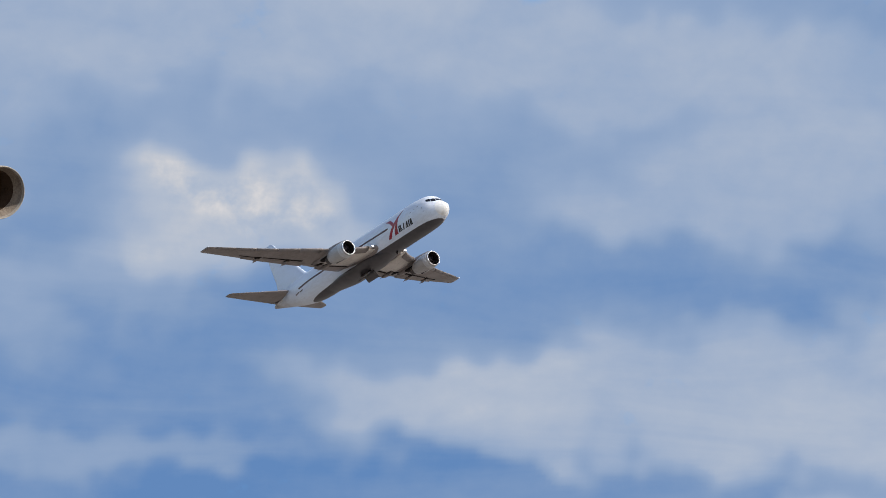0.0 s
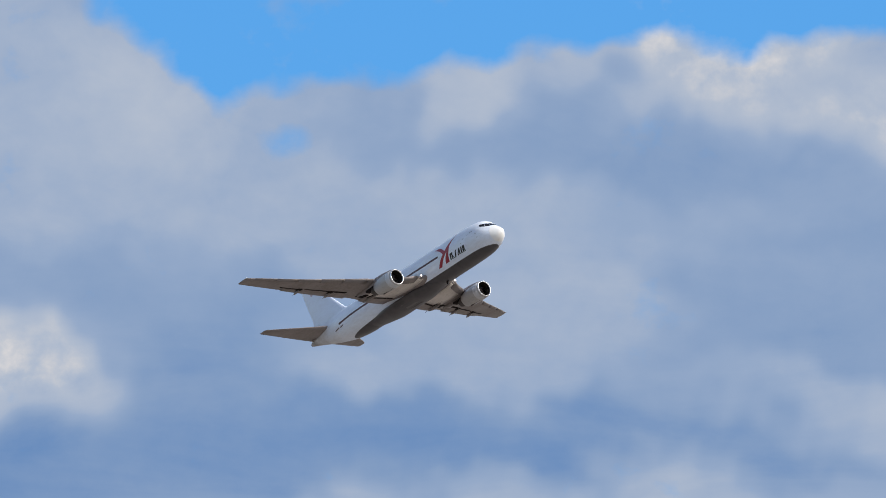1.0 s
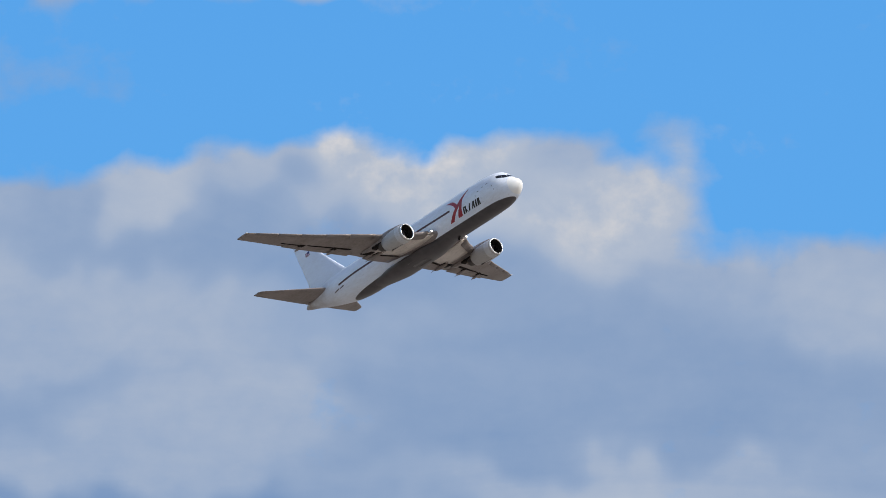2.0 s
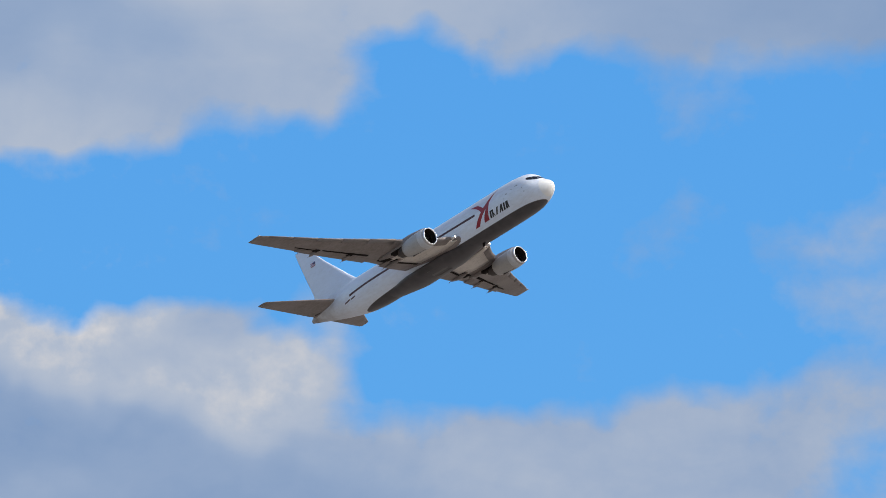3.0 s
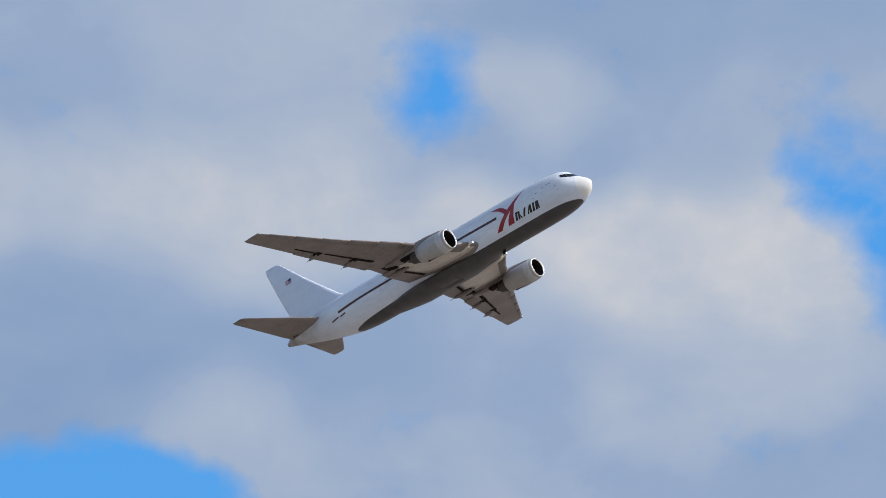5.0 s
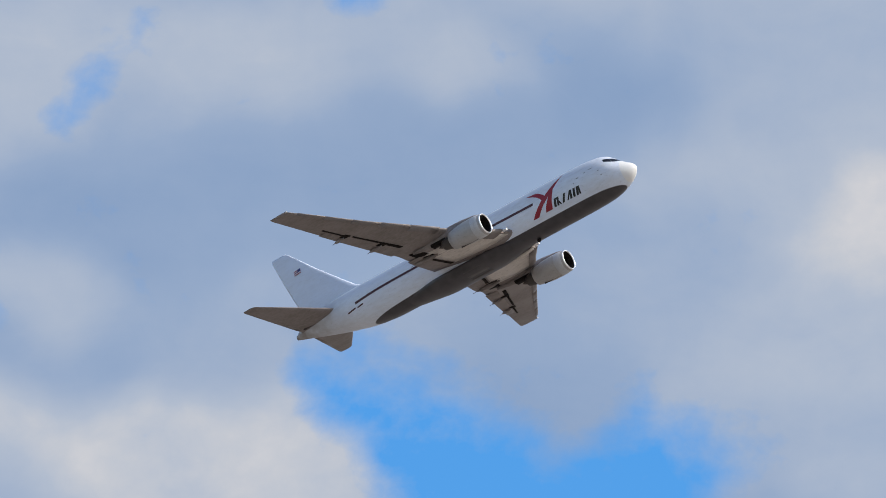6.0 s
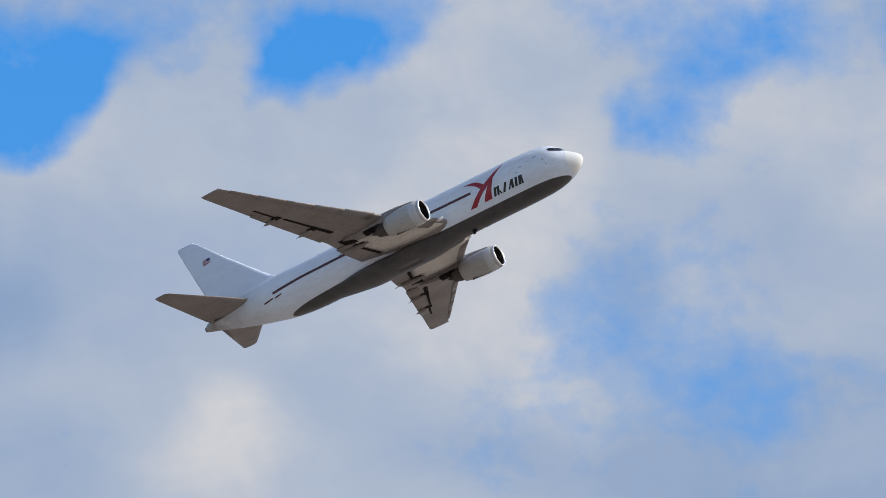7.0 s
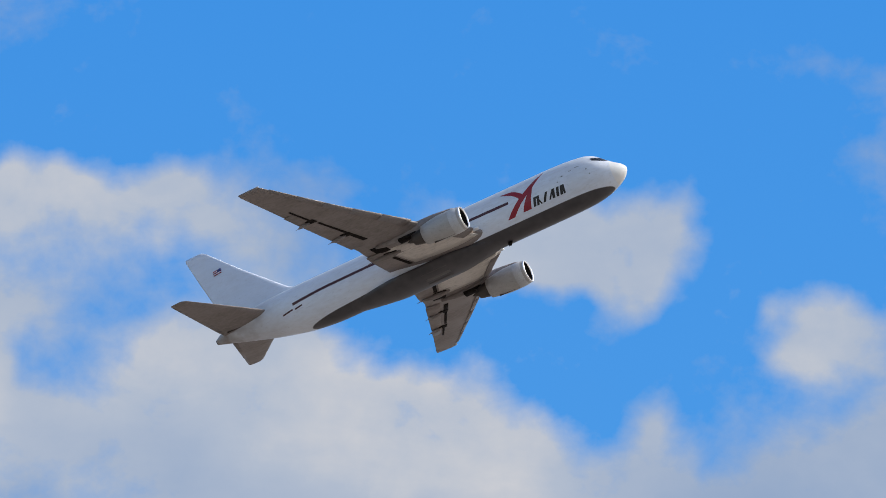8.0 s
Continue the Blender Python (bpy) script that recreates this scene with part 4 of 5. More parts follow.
puff(27.24, 17.79, 0.85, 0.35, 0.6)
puff(25.80, 17.76, 1.06, 0.45, 0.3)
puff(30.46, 17.63, 0.42, 0.40, 0.1)
puff(30.13, 19.10, 0.64, 0.30, 0.2)
puff(-1.98, 8.72, 0.66, 0.23, 1)
puff(-2.63, 8.54, 0.25, 0.25, 1)
puff(-1.41, 8.32, 0.51, 0.30, 0.9)
puff(-2.89, 8.69, 0.31, 0.30, -0.3)
puff(-1.80, 9.14, 0.82, 0.18, -0.3)
puff(-0.66, 8.52, 0.31, 0.30, -0.2)
puff(3.24, 7.67, 1.32, 0.20, -1)
puff(1.45, 7.65, 1.02, 0.25, -0.8)
puff(-2.02, 7.20, 1.27, 0.20, -0.8)
puff(0.37, 7.29, 1.01, 0.15, -0.5)
puff(0.40, 6.83, 1.52, 0.20, 0.5)
puff(3.72, 7.03, 0.76, 0.35, 0.6)
puff(2.33, 9.64, 1.12, 0.25, 0.3)
puff(3.79, 8.94, 0.31, 0.20, 0.5)
puff(-1.69, 10.51, 1.23, 0.40, 0.5)
puff(-2.46, 9.73, 0.61, 0.20, 0.5)
puff(4.16, 10.17, 0.61, 0.30, -0.5)
puff(2.76, 10.45, 0.61, 0.25, -0.4)
puff(29.05, 19.76, 0.64, 0.35, 0.5)
puff(27.34, 20.52, 0.64, 0.30, 0.5)
puff(26.21, 20.05, 0.64, 0.30, 0.4)
puff(26.01, 18.69, 0.64, 0.60, 0.5)
puff(32.82, 17.94, 0.95, 0.30, 0.6)
puff(31.11, 20.40, 0.81, 0.25, 0.6)
puff(7.36, 10.51, 0.36, 0.35, 0.4)
puff(7.64, 10.08, 0.31, 0.30, 0.1)
puff(20.62, 14.42, 0.42, 0.30, 0.4)
puff(-3.28, 8.35, 0.46, 0.30, -0.7)
puff(-2.95, 8.45, 0.25, 0.35, -0.6)
puff(-3.54, 8.54, 0.41, 0.20, -0.2)
puff(-2.46, 8.73, 0.23, 0.13, 0.95)
puff(-1.45, 8.63, 0.25, 0.13, 0.95)
puff(-1.27, 8.23, 0.31, 0.18, 0.9)
puff(-1.95, 9.01, 0.20, 0.10, -0.4)
puff(-0.78, 8.43, 0.31, 0.30, -0.5)
puff(22.08, 16.17, 0.79, 0.28, 0)
puff(20.84, 14.83, 0.31, 0.25, 0.4)
puff(29.24, 20.46, 0.38, 0.25, 0.3)
puff(28.52, 20.74, 0.32, 0.20, 0.3)
puff(28.58, 20.10, 0.32, 0.20, 0.2)
puff(6.65, 10.75, 0.46, 0.35, 0.7)
puff(5.36, 10.05, 0.82, 0.13, -0.5)
puff(5.06, 9.78, 0.82, 0.15, 0.5)
puff(6.35, 11.32, 0.31, 0.15, 0)
puff(17.24, 18.75, 0.58, 0.40, 0.6)
puff(17.70, 18.12, 0.53, 0.30, -0.1)
puff(23.34, 15.79, 0.47, 0.30, 0.6)
puff(15.55, 14.68, 0.57, 0.40, 0.1)
puff(9.70, 14.33, 0.78, 0.30, -0.1)
puff(7.48, 10.61, 0.26, 0.25, 0.5)
puff(24.17, 18.01, 1.06, 0.45, 0.5)
puff(5.48, 10.41, 0.61, 0.25, 0.4)
puff(4.89, 10.87, 0.46, 0.30, 0.8)
puff(24.23, 15.30, 0.52, 0.30, 0.5)
puff(24.10, 16.36, 0.63, 0.35, 0.6)
puff(-3.39, 6.40, 0.71, 0.18, -0.8)
puff(-3.58, 7.32, 0.81, 0.18, -0.3)
puff(3.75, 7.36, 0.41, 0.20, -0.1)
puff(-2.66, 8.63, 0.18, 0.15, 1)
puff(-2.46, 8.64, 0.25, 0.18, 1)
puff(-1.65, 8.80, 0.23, 0.15, 1)
puff(-1.31, 8.35, 0.28, 0.13, 0.95)
puff(-2.07, 8.52, 0.20, 0.18, 0.85)
puff(-2.66, 7.99, 0.15, 0.30, -0.4)
puff(5.57, 10.70, 0.72, 0.20, 0.7)
puff(5.14, 11.24, 0.46, 0.20, 0.7)
puff(6.27, 11.25, 0.36, 0.20, 0.4)
puff(7.14, 10.53, 0.20, 0.25, 0.5)
puff(-1.87, 8.38, 0.56, 0.20, 0.75)
puff(23.83, 21.17, 0.65, 0.13, 0.3)
puff(26.97, 16.59, 0.79, 0.25, 0.3)
puff(-2.32, 8.62, 0.46, 0.23, 0.95, 2.5)
puff(-1.66, 8.46, 0.36, 0.28, 1, 2.5)
puff(-1.14, 8.26, 0.30, 0.20, 0.9, 2.5)
puff(-2.21, 8.17, 0.56, 0.30, 0.55, 2.5)
puff(-3.23, 8.50, 0.46, 0.55, -0.75, 2.5)
puff(-3.01, 7.45, 1.01, 0.25, 0.15, 2.5)
puff(-0.69, 8.55, 0.20, 0.30, -0.4, 2.5)
puff(0.57, 9.62, 1.12, 0.30, 0.35, 2.5)
puff(3.01, 9.75, 0.92, 0.25, 0.5, 2.5)
puff(2.36, 8.54, 1.27, 0.23, 0.35, 2.5)
puff(2.12, 7.73, 1.67, 0.23, -0.9, 2.5)
puff(0.39, 7.41, 1.22, 0.18, -0.7, 2.5)
puff(-2.95, 7.20, 1.22, 0.23, -0.8, 2.5)
puff(0.20, 6.75, 0.96, 0.20, 0.55, 2.5)
puff(-0.30, 6.47, 0.56, 0.09, 0.7, 2.5)
puff(3.64, 6.49, 0.56, 0.23, 0.6, 2.5)
puff(2.38, 6.93, 0.71, 0.30, 0.4, 2.5)
puff(-3.19, 6.64, 1.32, 0.25, -1, 2.5)
puff(-2.78, 6.20, 0.71, 0.09, -0.1, 2.5)
puff(-0.39, 5.89, 3.03, 0.13, -1, 2.5)
puff(-3.52, 9.85, 1.02, 0.30, 0.3, 2.5)
puff(-2.49, 9.62, 0.61, 0.20, 0.45, 2.5)
puff(-0.95, 8.95, 1.53, 0.20, -0.4, 2.5)
puff(3.63, 9.05, 0.51, 0.18, 0.4, 2.5)
puff(-1.69, 10.72, 1.33, 0.60, 0.45, 2.5)
puff(0.15, 10.50, 0.20, 0.30, 0.6, 2.5)
puff(-2.39, 9.75, 0.66, 0.15, 0.45, 2.5)
puff(0.46, 9.74, 1.02, 0.35, 0.3, 2.5)
puff(2.45, 10.91, 0.46, 0.30, 0.6, 2.5)
puff(4.60, 10.97, 0.61, 0.40, 0.75, 2.5)
puff(3.17, 10.36, 0.61, 0.45, -0.3, 2.5)
puff(4.60, 10.21, 0.77, 0.25, -0.55, 2.5)
puff(3.27, 9.71, 0.92, 0.18, 0.35, 2.5)
puff(3.88, 9.01, 0.31, 0.15, 0.55, 2.5)
puff(2.41, 8.40, 0.81, 0.18, 0.35, 2.5)
puff(3.43, 7.85, 1.67, 0.28, -0.75, 2.5)
puff(3.07, 7.19, 1.27, 0.13, 0.3, 2.5)
puff(-1.86, 8.51, 0.36, 0.25, 0.95, 2.5)
puff(-2.47, 8.60, 0.30, 0.30, 0.95, 2.5)
puff(-1.30, 8.31, 0.30, 0.23, 0.85, 2.5)
puff(-2.16, 7.95, 0.91, 0.20, 0.5, 2.5)
puff(-1.39, 7.41, 1.27, 0.25, -0.5, 2.5)
puff(-0.40, 9.18, 1.02, 0.20, -0.1, 2.5)
puff(4.85, 11.09, 0.67, 0.20, 0.95, 2.5)
puff(5.67, 11.18, 0.31, 0.15, 1, 2.5)
puff(4.49, 11.27, 0.31, 0.11, 0.95, 2.5)
puff(6.78, 10.46, 0.66, 0.30, 0.65, 2.5)
puff(6.74, 11.21, 0.31, 0.18, 0.15, 2.5)
puff(5.25, 10.83, 0.82, 0.20, 0.6, 2.5)
puff(2.38, 10.81, 0.31, 0.25, 0.6, 2.5)
puff(3.31, 11.11, 0.36, 0.13, 0.4, 2.5)
puff(3.30, 10.55, 0.61, 0.30, -0.35, 2.5)
puff(5.60, 10.12, 1.63, 0.20, -0.5, 2.5)
puff(5.75, 9.72, 1.94, 0.18, -0.55, 2.5)
puff(1.05, 10.61, 0.41, 0.25, 0.35, 2.5)
puff(0.03, 10.46, 0.26, 0.30, 0.55, 2.5)
puff(0.74, 9.76, 1.12, 0.35, 0.35, 2.5)
puff(3.59, 8.89, 0.56, 0.18, 0.5, 2.5)
puff(2.11, 8.47, 0.81, 0.18, 0.5, 2.5)
puff(6.33, 8.00, 1.32, 0.23, 0.45, 2.5)
puff(5.58, 8.67, 1.52, 0.23, -0.35, 2.5)
puff(0.24, 8.50, 0.56, 0.20, -0.6, 2.5)
puff(1.40, 7.90, 1.67, 0.18, -0.7, 2.5)
puff(6.60, 9.20, 1.27, 0.25, -0.3, 2.5)
puff(6.27, 10.54, 0.82, 0.30, 0.85, 2.5)
puff(6.73, 10.79, 0.46, 0.20, 0.8, 2.5)
puff(4.78, 11.18, 0.61, 0.10, 0.75, 2.5)
puff(5.00, 10.03, 0.82, 0.18, -0.35, 2.5)
puff(6.12, 9.83, 1.02, 0.13, -0.1, 2.5)
puff(5.96, 11.14, 0.56, 0.15, 0.1, 2.5)
puff(4.86, 12.79, 0.72, 0.23, 0.6, 2.5)
puff(6.51, 13.36, 0.93, 0.30, 0.4, 2.5)
puff(4.60, 13.39, 0.31, 0.25, 0.5, 2.5)
puff(5.57, 13.70, 1.29, 0.20, -0.2, 2.5)
puff(8.01, 9.94, 0.77, 0.23, 0.5, 2.5)
puff(10.21, 9.99, 1.28, 0.30, 0.3, 2.5)
puff(9.09, 13.56, 0.47, 0.25, 0.35, 2.5)
puff(10.75, 13.80, 1.29, 0.20, -0.1, 2.5)
puff(6.85, 13.66, 0.62, 0.40, 0.55, 2.5)
puff(8.19, 14.53, 0.78, 0.30, 0.45, 2.5)
puff(9.13, 13.63, 0.41, 0.25, 0.3, 2.5)
puff(14.15, 13.80, 0.31, 0.25, 0.5, 2.5)
puff(12.18, 14.02, 1.35, 0.30, -0.4, 2.5)
puff(10.37, 14.28, 0.78, 0.30, 0, 2.5)
puff(12.67, 11.20, 1.13, 0.20, 0.4, 2.5)
puff(12.68, 12.01, 0.57, 0.25, 0.35, 2.5)
puff(15.05, 15.57, 0.78, 0.35, 0.75, 2.5)
puff(13.75, 15.69, 0.78, 0.30, 0.65, 2.5)
puff(14.89, 15.02, 0.68, 0.15, 0.6, 2.5)
puff(13.02, 15.95, 0.63, 0.20, 0.5, 2.5)
puff(10.46, 15.04, 0.26, 0.25, 0.4, 2.5)
puff(9.78, 15.54, 0.16, 0.15, 0.5, 2.5)
puff(9.21, 15.48, 0.21, 0.15, 0.4, 2.5)
puff(9.17, 13.87, 0.36, 0.45, 0.4, 2.5)
puff(11.50, 14.59, 1.35, 0.30, -0.3, 2.5)
puff(13.06, 14.74, 1.04, 0.20, -0.25, 2.5)
puff(16.15, 13.09, 0.88, 0.35, 0.35, 2.5)
puff(15.62, 12.35, 0.77, 0.30, -0.5, 2.5)
puff(14.35, 13.72, 0.47, 0.20, 0.35, 2.5)
puff(9.68, 15.09, 0.36, 0.30, -0.5, 2.5)
puff(16.71, 14.94, 0.31, 0.65, 0.3, 2.5)
puff(18.51, 15.14, 0.94, 0.35, 0.9, 2.5)
puff(17.30, 15.58, 0.83, 0.25, 0.7, 2.5)
puff(19.13, 14.84, 0.78, 0.20, 0.95, 2.5)
puff(16.98, 18.59, 0.85, 0.45, 0.5, 2.5)
puff(18.73, 18.56, 0.69, 0.40, 0.55, 2.5)
puff(21.12, 18.75, 0.24, 0.18, 0.75, 2.5)
puff(16.86, 16.83, 0.31, 0.20, 0.5, 2.5)
puff(17.19, 15.98, 0.94, 0.15, -0.3, 2.5)
puff(23.08, 18.56, 0.95, 0.35, -0.4, 2.5)
puff(19.90, 17.97, 1.32, 0.35, -0.25, 2.5)
puff(23.60, 17.70, 0.69, 0.25, 0.45, 2.5)
puff(23.57, 16.09, 0.78, 0.30, 0.55, 2.5)
puff(23.98, 15.43, 0.36, 0.25, 0.5, 2.5)
puff(22.01, 16.61, 0.84, 0.25, -0.1, 2.5)
puff(27.76, 18.74, 0.37, 0.75, 1, 2.5)
puff(25.10, 17.31, 0.45, 0.30, 1, 2.5)
puff(24.04, 19.88, 0.64, 0.30, 0.75, 2.5)
puff(22.17, 19.77, 0.59, 0.25, 0.5, 2.5)
puff(20.91, 18.65, 0.24, 0.18, 0.5, 2.5)
puff(22.05, 16.60, 1.36, 0.35, -0.05, 2.5)
puff(25.19, 16.41, 1.36, 0.20, 0.5, 2.5)
puff(23.08, 19.03, 1.38, 0.35, 0.1, 2.5)
puff(21.78, 17.15, 0.89, 0.30, -0.15, 2.5)
puff(20.22, 18.84, 0.42, 0.25, 0.3, 2.5)
puff(27.66, 19.35, 0.80, 0.55, 0.85, 2.5)
puff(28.04, 19.55, 0.37, 0.35, 1, 2.5)
puff(24.85, 17.29, 0.58, 0.33, 1, 2.5)
puff(26.86, 18.25, 0.74, 0.40, 0.85, 2.5)
puff(24.51, 19.95, 1.39, 0.30, 0.7, 2.5)
puff(22.33, 19.31, 0.91, 0.30, 0.35, 2.5)
puff(22.81, 16.71, 1.05, 0.25, 0.4, 2.5)
puff(29.53, 19.58, 0.32, 0.50, 0.4, 2.5)
puff(26.17, 16.84, 0.84, 0.30, 0.5, 2.5)
puff(27.90, 21.58, 1.08, 0.35, 0.75, 2.5)
puff(29.41, 21.49, 0.59, 0.35, 0.7, 2.5)
puff(26.45, 19.09, 0.96, 0.55, 0.8, 2.5)
puff(27.14, 18.70, 0.42, 0.45, 0.9, 2.5)
puff(32.04, 19.62, 1.07, 0.45, 0.75, 2.5)
puff(32.95, 19.86, 0.43, 0.25, 0.85, 2.5)
puff(29.43, 18.67, 0.48, 0.35, 0.6, 2.5)
puff(30.71, 20.08, 0.59, 0.35, 0.5, 2.5)
puff(32.29, 18.71, 1.17, 0.30, 0.45, 2.5)
puff(28.26, 18.71, 0.32, 0.45, -0.2, 2.5)
puff(33.41, 21.26, 0.43, 0.35, 0.55, 2.5)
puff(31.80, 19.61, 1.23, 0.45, 0.95, 2.5)
puff(32.86, 19.52, 0.59, 0.35, 0.85, 2.5)
puff(29.49, 20.14, 0.59, 0.25, 0.85, 2.5)
puff(28.97, 21.69, 0.70, 0.25, 0.75, 2.5)
puff(28.82, 21.03, 0.59, 0.30, 0.5, 2.5)
puff(29.13, 19.43, 1.01, 0.30, 0.45, 2.5)
puff(34.32, 21.17, 0.54, 0.40, 0.55, 2.5)
puff(36.14, 20.44, 0.43, 0.23, 0.75, 2.5)
puff(33.57, 20.92, 0.43, 0.25, 0.5, 2.5)
puff(24.20, 19.19, 0.90, 0.35, 0.5, 2.5)
puff(24.57, 18.69, 0.69, 0.30, 0.5, 2.5)
puff(23.57, 18.43, 0.32, 0.45, 0.4, 2.5)
puff(12.68, 12.01, 0.51, 0.20, 0.45, 2.5)

heap(0.06, 0.75, 0.80, [(-2.76, 8.79), (-2.67, 8.82), (-2.55, 8.74), (-2.43, 8.82), (-2.22, 8.80), (-2.04, 8.70), (-1.96, 8.58), (-1.81, 8.63), (-1.65, 8.71), (-1.56, 8.58), (-1.40, 8.61), (-1.15, 8.49), (-0.94, 8.34), (-0.86, 8.19), (-0.99, 8.04), (-1.34, 7.98), (-1.64, 7.83), (-2.05, 7.72), (-2.76, 7.75), (-2.79, 7.96), (-2.66, 8.11), (-2.62, 8.36), (-2.72, 8.51)])
heap(0.10, 0.95, 0.60, [(-2.73, 8.76), (-2.53, 8.72), (-2.32, 8.77), (-2.07, 8.62), (-1.81, 8.60), (-1.63, 8.68), (-1.45, 8.48), (-1.09, 8.39), (-0.99, 8.24), (-1.45, 8.13), (-1.96, 8.17), (-2.31, 8.37), (-2.62, 8.51)])
heap(0.08, 0.95, 0.75, [(3.97, 11.08), (4.13, 11.28), (4.49, 11.39), (4.85, 11.30), (5.36, 11.34), (5.80, 11.37), (5.82, 11.18), (5.61, 10.95), (5.25, 10.98), (4.89, 10.86), (4.33, 10.90)])
heap(0.15, 0.65, 0.70, [(4.84, 10.69), (5.61, 10.88), (6.38, 10.92), (7.05, 11.03), (7.40, 10.97), (7.58, 10.74), (7.49, 10.39), (7.13, 10.15), (6.62, 10.11), (6.11, 10.37), (5.35, 10.48)])
heap(0.12, 0.60, 0.70, [(2.00, 10.96), (2.18, 11.06), (2.59, 11.10), (2.82, 11.04), (2.79, 10.71), (2.48, 10.56), (2.07, 10.61)])
heap(0.15, 0.85, 0.70, [(4.22, 11.27), (4.93, 11.18), (5.55, 11.26), (5.55, 11.09), (5.35, 10.78), (5.60, 10.68), (6.11, 10.89), (6.62, 11.02), (7.14, 10.92), (7.34, 10.69), (7.19, 10.29), (6.73, 10.04), (5.86, 10.13), (5.25, 10.38), (4.23, 10.72)])
heap(0.20, 0.75, 0.70, [(12.96, 15.95), (13.59, 16.09), (14.38, 15.94), (14.90, 16.03), (15.63, 15.82), (15.73, 15.46), (15.46, 15.02), (14.88, 14.77), (14.11, 14.93), (13.59, 15.29), (13.07, 15.49)])
heap(0.18, 0.85, 0.70, [(16.15, 15.96), (16.88, 15.87), (17.56, 15.83), (18.34, 15.64), (19.18, 15.70), (19.81, 15.50), (20.22, 15.10), (20.33, 14.60), (18.10, 14.58), (17.57, 14.93), (16.79, 15.27), (16.16, 15.56)])
heap(0.15, 0.75, 0.60, [(26.81, 21.81), (27.13, 22.01), (28.11, 22.01), (28.33, 22.09), (28.98, 21.95), (29.41, 21.88), (29.90, 22.02), (30.23, 22.02), (30.33, 21.79), (29.90, 21.49), (29.52, 20.99), (28.56, 20.78), (27.48, 20.92), (26.82, 21.31)])
heap(0.20, 0.80, 0.60, [(31.24, 20.33), (32.05, 20.17), (32.85, 20.26), (33.28, 20.05), (33.59, 19.85), (33.37, 19.40), (32.56, 19.01), (31.50, 19.12), (30.97, 19.52)])
heap(0.20, 0.85, 0.60, [(28.85, 20.17), (29.38, 20.44), (30.07, 20.55), (30.99, 20.31), (32.17, 20.22), (32.92, 20.02), (33.56, 19.46), (33.13, 19.16), (31.53, 19.26), (29.93, 19.59), (29.12, 19.78)])
heap(0.12, 0.50, 0.60, [(10.02, 15.29), (10.35, 15.34), (10.72, 15.19), (10.82, 14.89), (10.57, 14.74), (10.20, 14.89)])
heap(0.10, 0.50, 0.70, [(9.00, 15.53), (9.36, 15.61), (9.88, 15.69), (10.01, 15.62), (9.83, 15.41), (9.37, 15.33), (9.05, 15.28)])
heap(0.12, 0.65, 0.60, [(-0.81, 6.68), (-0.51, 6.89), (0.10, 6.92), (0.61, 6.81), (1.32, 6.76), (1.22, 6.51), (0.51, 6.40), (0.21, 6.45), (-0.60, 6.41), (-0.91, 6.48)])
heap(0.12, 0.60, 0.60, [(2.94, 6.38), (3.14, 6.63), (3.59, 6.99), (4.15, 6.74), (4.15, 6.24), (3.39, 6.23)])
heap(0.10, 0.70, 0.60, [(2.04, 10.86), (2.19, 11.04), (2.45, 11.13), (2.91, 11.12), (2.96, 10.92), (2.66, 10.61), (2.20, 10.41), (2.04, 10.61)])


